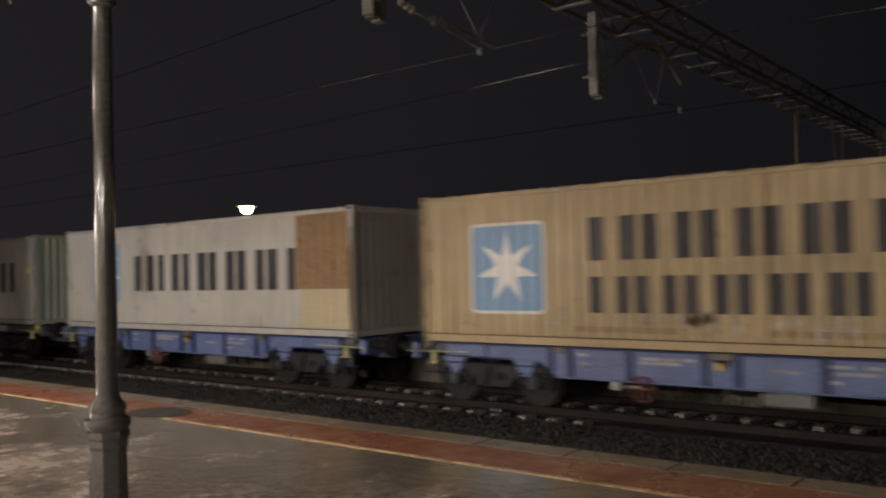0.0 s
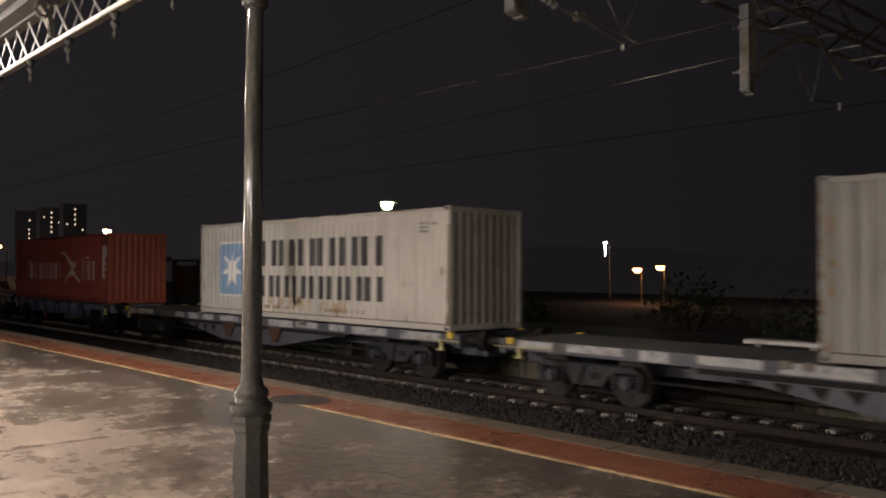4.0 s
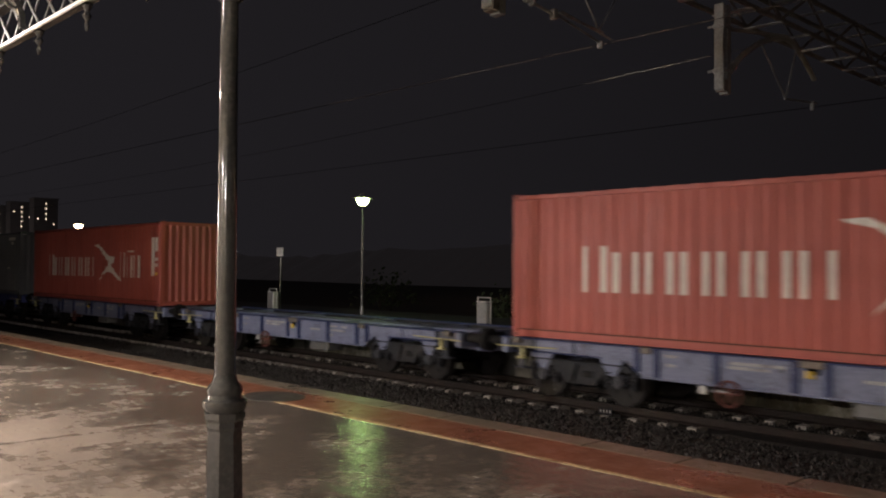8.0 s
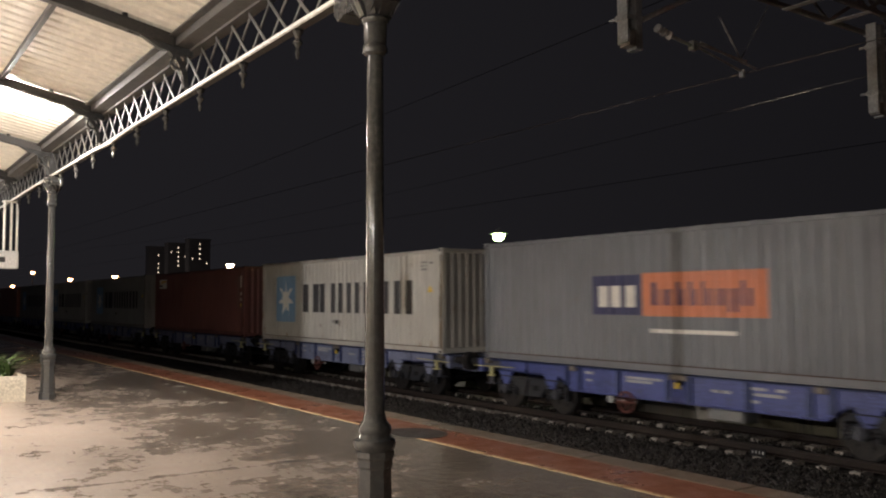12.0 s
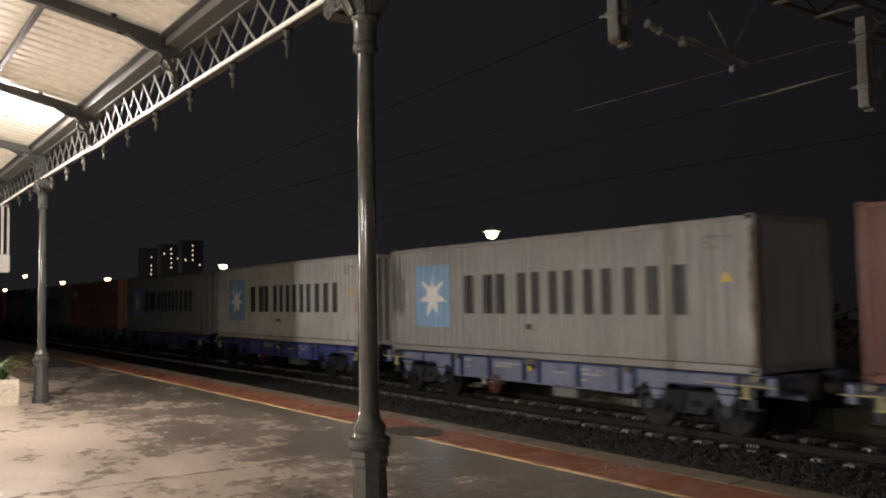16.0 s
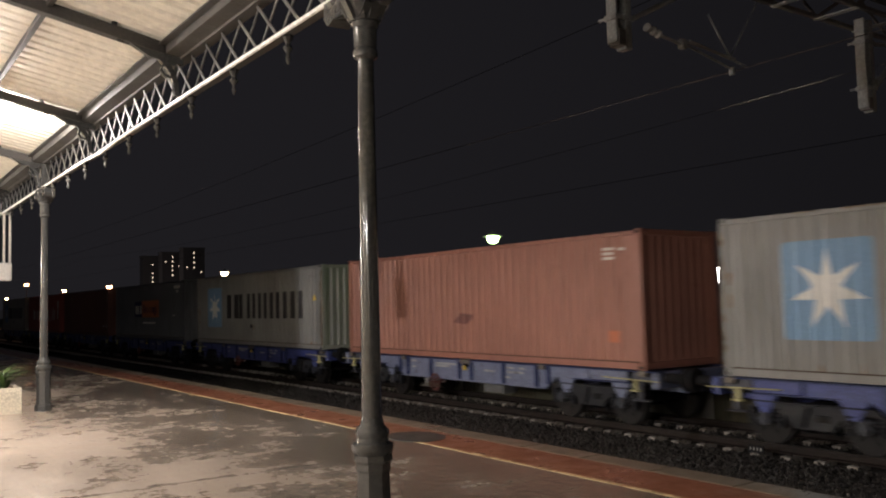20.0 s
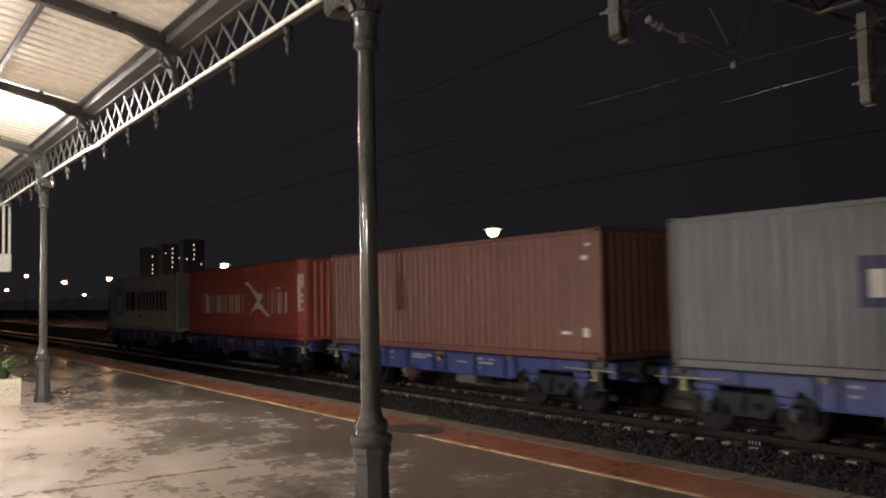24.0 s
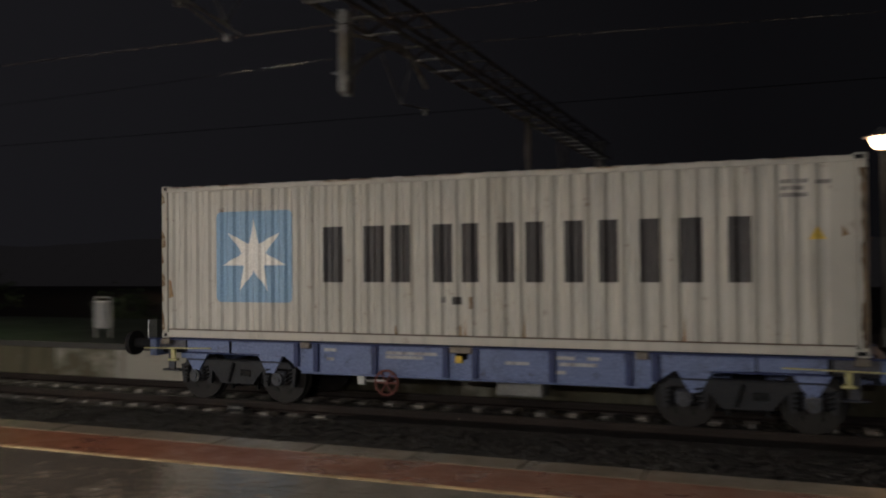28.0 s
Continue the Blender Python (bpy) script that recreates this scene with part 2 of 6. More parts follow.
M = dict(
    paving=wet_paving("wet_platform_paving", (0.58, 0.485, 0.405), (0.075, 0.060, 0.047), (1.34, 2.62), 0.1, 0.010, (0.010, 0.185, 0), 0.37, 0.14, 0.6,
                      (((1, 0, 0), -8.72, 0.09), ((0.727, 0.686, 0), -1.88, 0.30))),
    band=wet_paving("worn_red_band", (0.25, 0.090, 0.048), (0.14, 0.052, 0.030), (1.43, 2.53), 0.2, 0.006, rough_wet=0.22),
    coping=wet_paving("wet_coping_stone", (0.19, 0.15, 0.11), (0.10, 0.08, 0.058), (1.43, 2.53), 0.6, 0.006, rough_wet=0.25),
    line=surface("worn_yellow_line", (0.60, 0.44, 0.24), 0.5, dark=0.55, scale=2.5, dirt=(0.2, 0.09, 0.04), dirt_cut=(0.5, 0.66)),
    far_paving=surface("far_platform_paving", (0.055, 0.050, 0.047), 0.6, scale=0.6),
    far_wall=limewash("limewashed_platform_wall", (0.36, 0.34, 0.29), (0.10, 0.09, 0.055)),
    near_wall=surface("platform_wall_concrete", (0.25, 0.23, 0.20), 0.85, dirt=(0.1, 0.09, 0.07)),
    ballast=surface("ballast_bed", (0.022, 0.019, 0.017), 0.9, spec=0.2, dark=0.5, scale=6.0, fine=45.0, bump=0.8),
    stone=surface("ballast_stone", (0.044, 0.039, 0.035), 0.5, spec=0.35, dark=0.45, scale=9.0, fine=60.0, bump=0.3),
    # faint emission painted in as haze, lifting the dark hillside
    haze=glowing("glowing_night_distance", (0.97, 0.88, 0.92), 0.0068, (0.03, 0.028, 0.025)),
    earth=surface("dark_earth", (0.05, 0.045, 0.035), 0.95, scale=0.5, bump=0.5),
    sleeper=surface("concrete_sleeper", (0.42, 0.39, 0.35), 0.4, dark=0.6, scale=4.0, dirt=(0.12, 0.08, 0.055), dirt_cut=(0.5, 0.7)),
    rail=surface("rusty_rail", (0.026, 0.019, 0.016), 0.7, 0.0, spec=0.2, scale=3.0),
    rail_head=surface("polished_rail_head", (0.55, 0.53, 0.5), 0.14, 1.0, scale=3.0, bump=0.02),
    iron=surface("grey_gloss_iron", (0.045, 0.045, 0.044), 0.10, 0.0, dark=0.75, scale=2.0, fine=26.0, bump=0.03, coat=0.0),
    lattice=surface("pale_grey_ironwork", (0.062, 0.058, 0.053), 0.5, scale=2.5, dirt=(0.045, 0.040, 0.034)),
    beam=surface("brown_grey_rafter", (0.030, 0.027, 0.024), 0.6, scale=2.0),
    roof=surface("cream_corrugated_sheet", (0.76, 0.725, 0.63), 0.5, dark=0.93, scale=0.5, fine=9.0, bump=0.0),
    conduit=surface("white_conduit", (0.8, 0.79, 0.74), 0.35, scale=3.0, bump=0.02),
    plaster=surface("station_plaster", (0.55, 0.48, 0.36), 0.85, scale=0.7),
    galv=surface("galvanised_steel", (0.46, 0.46, 0.45), 0.42, 0.5, dark=0.75, scale=3.0),
    dim_steel=surface("weathered_lattice_steel", (0.12, 0.108, 0.10), 0.6, 0.3, scale=2.0),
    wire=surface("copper_wire", (0.055, 0.05, 0.046), 0.06, 1.0, scale=2.0, bump=0.0),
    insulator=surface("brown_white_insulator", (0.26, 0.25, 0.24), 0.25, scale=4.0),
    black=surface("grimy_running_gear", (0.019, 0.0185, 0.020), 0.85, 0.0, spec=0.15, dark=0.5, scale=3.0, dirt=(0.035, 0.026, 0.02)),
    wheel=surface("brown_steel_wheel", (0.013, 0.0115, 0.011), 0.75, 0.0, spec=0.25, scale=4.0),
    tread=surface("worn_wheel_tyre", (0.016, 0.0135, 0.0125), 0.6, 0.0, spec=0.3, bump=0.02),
    wagon_blue=surface("wagon_blue_paint", (0.072, 0.092, 0.29), 0.5, dark=0.5, scale=1.6, dirt=(0.05, 0.06, 0.11), dirt_cut=(0.54, 0.7)),
    wagon_mid=surface("chalky_wagon_blue_paint", (0.15, 0.20, 0.38), 0.5, dark=0.65, scale=1.6, dirt=(0.06, 0.07, 0.11), dirt_cut=(0.55, 0.7)),
    wagon_lilac=surface("faded_wagon_blue_paint", (0.21, 0.235, 0.35), 0.5, dark=0.6, scale=1.6, dirt=(0.10, 0.10, 0.13), dirt_cut=(0.53, 0.7)),
    wagon_grey=surface("wagon_grey_paint", (0.085, 0.088, 0.11), 0.5, dark=0.55, scale=1.6, dirt=(0.06, 0.055, 0.06)),
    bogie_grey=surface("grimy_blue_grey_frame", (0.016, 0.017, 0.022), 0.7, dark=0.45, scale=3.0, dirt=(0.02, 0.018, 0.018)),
    axle_box=surface("blue_grey_axle_box", (0.055, 0.058, 0.075), 0.5, dark=0.5, scale=5.0, dirt=(0.025, 0.022, 0.022), dirt_cut=(0.46, 0.62)),
    rib_blue=surface("deep_blue_rib_paint", (0.018, 0.032, 0.12), 0.45, dark=0.6, scale=2.0),
    chalk=surface("chalky_white_sill_paint", (0.46, 0.46, 0.47), 0.6, dark=0.55, scale=2.2, dirt=(0.12, 0.12, 0.14), dirt_cut=(0.5, 0.66)),
    rust=surface("dark_rust_and_shadow", (0.075, 0.035, 0.02), 0.8, dark=0.6, scale=3.0),
    rust_edge=surface("rusted_paint_edge", (0.19, 0.115, 0.065), 0.75, dark=0.6, scale=5.0, bump=0.1, dirt=(0.40, 0.34, 0.25), dirt_cut=(0.46, 0.6)),
    drip=surface("orange_rust_stain", (0.44, 0.34, 0.21), 0.7, dark=0.8, scale=3.0, bump=0.0, dirt=(0.50, 0.46, 0.38), dirt_cut=(0.48, 0.62)),
    wood=surface("grey_deck_planks", (0.10, 0.096, 0.09), 0.6, scale=2.0, stretch=(0.4, 3, 1)),
    yellow=surface("signal_yellow_paint", (0.75, 0.52, 0.06), 0.4, scale=4.0),
    pale_yellow=surface("faded_yellow_paint", (0.60, 0.56, 0.28), 0.5, scale=4.0),
    handwheel=surface("red_brown_paint", (0.17, 0.058, 0.045), 0.5, scale=4.0),
    cast=surface("worn_steel_casting", (0.20, 0.17, 0.14), 0.5, 0.3, scale=5.0),
    ink=surface("dark_lettering_paint", (0.028, 0.024, 0.026), 0.5, scale=2.5, bump=0.0, dirt=(0.25, 0.23, 0.2), dirt_cut=(0.66, 0.74)),
    rust_post=surface("weathered_brown_post", (0.17, 0.115, 0.065), 0.75, dark=0.5, scale=4.0, bump=0.12, dirt=(0.06, 0.04, 0.025), dirt_cut=(0.5, 0.62), stretch=(1, 1, 0.5)),
    faded=surface("faded_grey_lettering_paint", (0.22, 0.21, 0.20), 0.6, dark=0.7, scale=2.5, bump=0.0, dirt=(0.42, 0.41, 0.38), dirt_cut=(0.5, 0.62)),
    # darker copy of the pale paint: end-face shade put into colour, with rust
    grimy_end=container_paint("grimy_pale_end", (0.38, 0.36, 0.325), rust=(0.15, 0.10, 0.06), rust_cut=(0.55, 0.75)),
    star_white=surface("white_star_paint", (0.84, 0.83, 0.78), 0.45, dark=0.94, scale=1.5, bump=0.0),
    white=surface("white_lettering_paint", (0.78, 0.75, 0.68), 0.5, dark=0.85, scale=2.0, bump=0.0),
    emblem=surface("sky_blue_paint", (0.225, 0.385, 0.57), 0.5, dark=0.9, scale=1.8, bump=0.0, dirt=(0.35, 0.40, 0.42), dirt_cut=(0.66, 0.8)),
    navy=surface("navy_paint", (0.03, 0.03, 0.10), 0.5, scale=2.0, bump=0.0),
    orange=surface("orange_paint", (0.62, 0.20, 0.09), 0.5, dark=0.85, scale=2.0, bump=0.0),
    patch=surface("brown_repair_patch", (0.30, 0.185, 0.085), 0.6, dark=0.7, scale=1.5, dirt=(0.20, 0.07, 0.03), dirt_cut=(0.5, 0.64)),
    cream=surface("cream_repair_patch", (0.55, 0.47, 0.30), 0.6, dark=0.85, scale=1.5),
    stone_pot=surface("pale_cast_planter", (0.55, 0.50, 0.40), 0.7, scale=3.0),
    leaf=surface("plant_leaf", (0.07, 0.12, 0.035), 0.5, scale=5.0, bump=0.05),
    bush=surface("dark_foliage", (0.05, 0.065, 0.03), 0.7, scale=3.0),
    soil=surface("potting_soil", (0.04, 0.03, 0.022), 0.95, scale=6.0),
    tube=surface("dull_galvanised_tube", (0.20, 0.20, 0.195), 0.45, 0.3, dark=0.7, scale=3.0),
    dark_wall=surface("dark_house_wall", (0.05, 0.048, 0.045), 0.9, scale=0.5),
    facade=surface("far_facade", (0.6, 0.58, 0.60), 0.9, scale=0.1),
    dark_glass=surface("dark_window", (0.02, 0.02, 0.022), 0.1, scale=1.0, bump=0.0),
    lit=glowing("lit_window", (1.0, 0.82, 0.6), 1.8),
    lamp_glass=glowing("canopy_lamp_glass", (1.0, 0.92, 0.78), 22.0),
    orange_glow=glowing("sodium_lamp_glass", (1.0, 0.36, 0.12), 26.0),
    white_glow=glowing("white_lamp_glass", (1.0, 0.95, 0.88), 16.0),
    red_glow=glowing("red_signal_glass", (1.0, 0.05, 0.03), 6.0),
    car=surface("dark_car_paint", (0.10, 0.10, 0.11), 0.25, scale=1.0, bump=0.0, coat=0.6),
    sign=surface("sign_box_white", (0.7, 0.7, 0.68), 0.4, scale=2.0, bump=0.0),
    drain=surface("dark_patched_asphalt", (0.045, 0.040, 0.036), 0.5, scale=4.0, bump=0.4),
    white_wall=surface("white_painted_concrete", (0.72, 0.71, 0.68), 0.6, dark=0.85, scale=1.0),
)
PAINT = dict(
    pale=container_paint("pale_grey_container_paint", (0.59, 0.573, 0.515)),
    cool=container_paint("cool_grey_container_paint", (0.33, 0.324, 0.302), rust_cut=(0.66, 0.8)),
    sand=container_paint("sand_yellow_container_paint", (0.52, 0.405, 0.225)),
    red=container_paint("brick_red_container_paint", (0.48, 0.107, 0.08), (0.2, 0.05, 0.03), (0.66, 0.8)),
    slate=container_paint("slate_grey_container_paint", (0.185, 0.192, 0.205), rust_cut=(0.66, 0.8)),
    maroon=container_paint("maroon_container_paint", (0.20, 0.078, 0.064), (0.12, 0.04, 0.03)),
    coral=container_paint("faded_orange_container_paint", (0.43, 0.19, 0.135), (0.25, 0.08, 0.04)),
    brown=container_paint("red_brown_container_paint", (0.215, 0.090, 0.068), (0.15, 0.05, 0.03)),
)


# ---- mesh tools ----
class Geo:
    """Collects vertices and faces of one mesh."""

    def __init__(self):
        self.v, self.f, self.round = [], [], False

    def add(self, v, f):
        k = len(self.v)
        self.v += [tuple(p) for p in v]
        self.f += [tuple(i + k for i in q) for q in f]
        return self

    def box(self, x0, x1, y0, y1, z0, z1):
        v = [(x, y, z) for z in (z0, z1) for y in (y0, y1) for x in (x0, x1)]
        return self.add(v, [(0, 2, 3, 1), (4, 5, 7, 6), (0, 1, 5, 4), (2, 6, 7, 3), (0, 4, 6, 2), (1, 3, 7, 5)])

    def cbox(self, x0, x1, y0, y1, z0, z1, c=0.01):
        """A box with chamfered edges."""
        c = min(c, 0.45 * (x1 - x0), 0.45 * (y1 - y0), 0.45 * (z1 - z0))
        bm = bmesh.new()
        bmesh.ops.create_cube(bm, size=1.0)
        for p in bm.verts:
            p.co = ((x0 + x1) / 2 + p.co.x * (x1 - x0), (y0 + y1) / 2 + p.co.y * (y1 - y0), (z0 + z1) / 2 + p.co.z * (z1 - z0))
        bmesh.ops.bevel(bm, geom=bm.edges[:], offset=c, segments=1, affect="EDGES")
        bm.verts.index_update()
        self.add([p.co[:] for p in bm.verts], [[p.index for p in q.verts] for q in bm.faces])
        bm.free()
        return self

    def rod(self, a, b, r, n=10, r2=None):
        """A round bar from a to b."""
        a, b = Vector(a), Vector(b)
        q = (b - a).to_track_quat("Z", "Y")
        r2 = r if r2 is None else r2
        ring = [(math.cos(2 * math.pi * i / n), math.sin(2 * math.pi * i / n)) for i in range(n)]
        v = [a + q @ Vector((r * c, r * s, 0)) for c, s in ring] + [b + q @ Vector((r2 * c, r2 * s, 0)) for c, s in ring]
        f = [(i, (i + 1) % n, n + (i + 1) % n, n + i) for i in range(n)] + [tuple(range(n))[::-1], tuple(range(n, 2 * n))]
        self.round = True
        return self.add(v, f)

    def bar(self, a, b, w, t, up=(0, 0, 1)):
        """A flat bar from a to b, w wide and t thick; up is the way of its thickness."""
        a, b, up = Vector(a), Vector(b), Vector(up)
        d = (b - a).normalized()
        side = d.cross(up).normalized() * (w / 2)
        lift = side.cross(d).normalized() * (t / 2)
        v = [p + s * side + k * lift for p in (a, b) for s, k in ((-1, -1), (1, -1), (1, 1), (-1, 1))]
        return self.add(v, [(3, 2, 1, 0), (4, 5, 6, 7), (0, 1, 5, 4), (1, 2, 6, 5), (2, 3, 7, 6), (3, 0, 4, 7)])

    def path(self, points, r, n=8, closed=False):
        """A round bar along points."""
        pts = [Vector(p) for p in points]
        k, v = len(pts), []
        up = Vector((0.31, 0.17, 0.93))
        for i, p in enumerate(pts):
            a, b = (pts[i - 1], pts[(i + 1) % k]) if closed else (pts[max(0, i - 1)], pts[min(k - 1, i + 1)])
            d = (b - a).normalized()
            s = d.cross(up).normalized()
            w = s.cross(d)
            v += [p + r * (math.cos(2 * math.pi * j / n) * s + math.sin(2 * math.pi * j / n) * w) for j in range(n)]
        f = [(i * n + j, i * n + (j + 1) % n, ((i + 1) % k) * n + (j + 1) % n, ((i + 1) % k) * n + j) for i in range(k if closed else k - 1) for j in range(n)]
        if not closed:
            f += [tuple(range(n))[::-1], tuple(range((k - 1) * n, k * n))]
        self.round = True
        return self.add(v, f)

    def weld(self):
        """Joins vertices that lie on one another."""
        seen, at, v = {}, [], []
        for p in self.v:
            key = tuple(round(c, 4) for c in p)
            if key not in seen:
                seen[key] = len(v)
                v.append(p)
            at.append(seen[key])
        self.v, self.f = v, [q for q in (tuple(dict.fromkeys(at[i] for i in q)) for q in self.f) if len(q) > 2]
        return self

    def lathe(self, x, y, profile, n=20):
        """Turned about the upright through x, y; profile: (radius, z) from below."""
        k = len(profile)
        v = [(x + r * math.cos(2 * math.pi * i / n), y + r * math.sin(2 * math.pi * i / n), z) for r, z in profile for i in range(n)]
        f = [(j * n + i, j * n + (i + 1) % n, (j + 1) * n + (i + 1) % n, (j + 1) * n + i) for j in range(k - 1) for i in range(n)]
        f += [tuple(range(n))[::-1], tuple(range((k - 1) * n, k * n))]
        self.round = n > 9
        return self.add(v, f)

    def slab(self, outline, axis, lo, hi):
        """An outline of (u, w) points pushed along an axis from lo to hi; u, w are the other two axes in order."""
        put = {"x": lambda u, w, d: (d, u, w), "y": lambda u, w, d: (u, d, w), "z": lambda u, w, d: (u, w, d)}[axis]
        n = len(outline)
        v = [put(u, w, lo) for u, w in outline] + [put(u, w, hi) for u, w in outline]
        f = [(i, (i + 1) % n, n + (i + 1) % n, n + i) for i in range(n)] + [tuple(range(n))[::-1], tuple(range(n, 2 * n))]
        return self.add(v, f)

    def mesh(self, name, material, fix=True):
        me = bpy.data.meshes.new(name)
        me.from_pydata(self.v, [], self.f)
        if fix:
            bm = bmesh.new()
            bm.from_mesh(me)
            bmesh.ops.recalc_face_normals(bm, faces=bm.faces)
            bm.to_mesh(me)
            bm.free()
        me.materials.append(material)
        if self.round:
            me.shade_smooth()
            me.set_sharp_from_angle(angle=radians(35))
        return me


def part(name, geo, material, parent, label=""):
    """One mesh object under a thing or a part. geo: a Geo or a mesh."""
    me = geo.mesh(name, material) if isinstance(geo, Geo) else geo
    ob = new(name, me)
    if parent:
        ob.parent = parent
    return tagged(ob, label)


def thing(name, label, category, group="", kind="", at=(0, 0, 0), turn=0):
    ob = new(name)
    ob.empty_display_size = 0.2
    ob.matrix_world = pose(*at, 0, 0, turn)
    return tagged(ob, label, category, group, kind)


def single(name, geo, material, label, category, group="", kind=""):
    return tagged(new(name, geo.mesh(name, material)), label, category, group, kind)

# ---- levels and lines (metres; x along the track, y across it, z up from the near platform) ----
RAIL = -0.86            # rail head
SLEEPER = -1.03         # top of the sleepers
BED = -1.10             # top of the ballast
EDGE = 7.06             # edge of the near platform
TRACK_FAR, TRACK_NEAR = 14.47, 8.75
FAR_EDGE, FAR_TOP = 16.30, -0.20
GIRDER = 3.0            # line of the columns
COLUMNS = [-40.09, -28.46, -16.83, -5.20, 6.43]


# ---- ground, platforms ----
def ground():
    g = Geo()
    xs = [-900, -420, -300, -220, -160, -110, -70, -40, -20, 0, 20, 50, 120, 300, 900]
    ys = [-400, -60, -12, 6.9, 10, 16.4, 26, 34, 44, 60, 90, 140, 260, 900]
    def height(x, y):
        if y < 27:
            return BED - 0.02
        return BED - 0.02 + min(1.0, (y - 27) / 60.0) * (0.6 + 0.5 * noise.noise(Vector((x * 0.02, y * 0.02, 3.1))))
    v = [(x, y, height(x, y)) for y in ys for x in xs]
    n = len(xs)
    f = [(j * n + i, j * n + i + 1, (j + 1) * n + i + 1, (j + 1) * n + i) for j in range(len(ys) - 1) for i in range(n - 1)]
    tagged(new("ground", g.add(v, f).mesh("ground", M["earth"])), "dark earth beside the railway at night", "ground", kind="structure")


def near_platform():
    top = thing("platform", "wet station platform of worn pale paving tiles", "platform", kind="structure")
    part("paving", Geo().box(-160, 40, -6.0, 5.97, -0.25, 0.0), M["paving"], top, "small pale tiles under a film of rain water")
    part("warning_band", Geo().box(-160, 40, 6.045, 6.70, -0.25, 0.0), M["band"], top, "worn brick-red painted band")
    part("body", Geo().box(-160, 40, -6.0, 6.98, -1.4, -0.255), M["near_wall"], top, "concrete platform body")
    for i in range(100):
        x0 = -70 + i * 1.0
        part("coping_stone", Geo().cbox(x0 + 0.004, x0 + 0.996, 6.704, EDGE + 0.004 * (i * 7 % 5 - 2) / 2, -0.25, 0.001 * (i * 5 % 3), 0.012), M["coping"], top)
    part("far_coping", Geo().box(-160, -70, 6.704, EDGE, -0.25, 0.0), M["coping"], top)
    for x0, x1 in ((-160, -9.86), (-9.22, 40)):
        part("yellow_line", Geo().box(x0, x1, 5.972, 6.043, -0.05, 0.002), M["line"], top, "worn yellow safety line")
    disc = [(-9.56 + 0.47 * math.cos(a), 6.22 + 0.36 * math.sin(a)) for a in np.linspace(0, 2 * math.pi, 28, endpoint=False)]
    part("drain_cover", Geo().slab(disc, "z", -0.02, 0.006), M["drain"], top, "round dark cover across the yellow line")


def far_platform():
    top = thing("far_platform", "opposite low platform with stained limewashed wall", "platform", kind="structure")
    part("paving", Geo().box(-160, 60, FAR_EDGE + 0.3, 24.0, BED - 0.2, FAR_TOP), M["far_paving"], top)
    part("coping", Geo().cbox(-160, 60, FAR_EDGE - 0.06, FAR_EDGE + 0.3, FAR_TOP - 0.14, FAR_TOP + 0.01, 0.015), M["far_paving"], top)
    x = -60.0
    k = 0
    while x < 30:
        w = 1.9 + 0.5 * (k % 3)
        part("wall_panel", Geo().cbox(x + 0.01, x + w - 0.01, FAR_EDGE, FAR_EDGE + 0.29, BED - 0.2, FAR_TOP - 0.142, 0.01), M["far_wall"], top)
        x += w
        k += 1
    part("wall_panel", Geo().box(-160, -60, FAR_EDGE, FAR_EDGE + 0.29, BED - 0.2, FAR_TOP - 0.142), M["far_wall"], top)


def track(name, yc, spacing_from, spacing_to):
    t = thing(name, "ballasted track with concrete sleepers and rusty rails", "railway track", kind="structure")
    for s in (-1, 1):
        y = yc + s * 0.87
        web = [(y - 0.07, RAIL - 0.165), (y + 0.07, RAIL - 0.165), (y + 0.07, RAIL - 0.15), (y + 0.012, RAIL - 0.125), (y + 0.012, RAIL - 0.045), (y + 0.036, RAIL - 0.035),
               (y + 0.036, RAIL - 0.006), (y - 0.036, RAIL - 0.006), (y - 0.036, RAIL - 0.035), (y - 0.012, RAIL - 0.045), (y - 0.012, RAIL - 0.125), (y - 0.07, RAIL - 0.15)]
        rail = part("rail", Geo().slab(web, "x", -170, 60), M["rail"], t)
        part("rail_head", Geo().box(-170, 60, y - 0.028, y + 0.028, RAIL - 0.012, RAIL), M["rail_head"], rail, "polished running surface")
    shape = Geo()
    half = [(-1.30, -0.075), (-1.15, -0.07), (-1.11, 0.0), (-0.72, 0.0), (-0.66, -0.08), (0.46, -0.08), (0.51, 0.0), (1.06, 0.0), (1.10, -0.07), (1.30, -0.075), (1.30, -0.2), (-1.30, -0.2)]
    shape.slab([(a, b) for a, b in half], "x", -0.092, 0.092)
    me = shape.mesh("sleeper", M["sleeper"])
    clip = Geo()
    for s in (-0.87, 0.87):
        for d in (-0.115, 0.115):
            clip.cbox(-0.05, 0.05, s + d - 0.022, s + d + 0.022, -0.005, 0.03, 0.006)
    clip_me = clip.mesh("rail_clips", M["rail"])
    x = spacing_from
    while x < spacing_to:
        o = part("sleeper", me, None, t)
        o.location = (x + random.uniform(-0.015, 0.015), yc, SLEEPER + random.uniform(-0.008, 0.008))
        part("rail_clips", clip_me, None, o)
        x += 0.6
    rest = Geo()
    x = -160.0
    while x < spacing_from:
        rest.box(x - 0.125, x + 0.125, yc - 1.3, yc + 1.3, SLEEPER - 0.2, SLEEPER)
        x += 0.6
    tagged(part("far_sleepers", rest, M["sleeper"], t), kind="stuff")


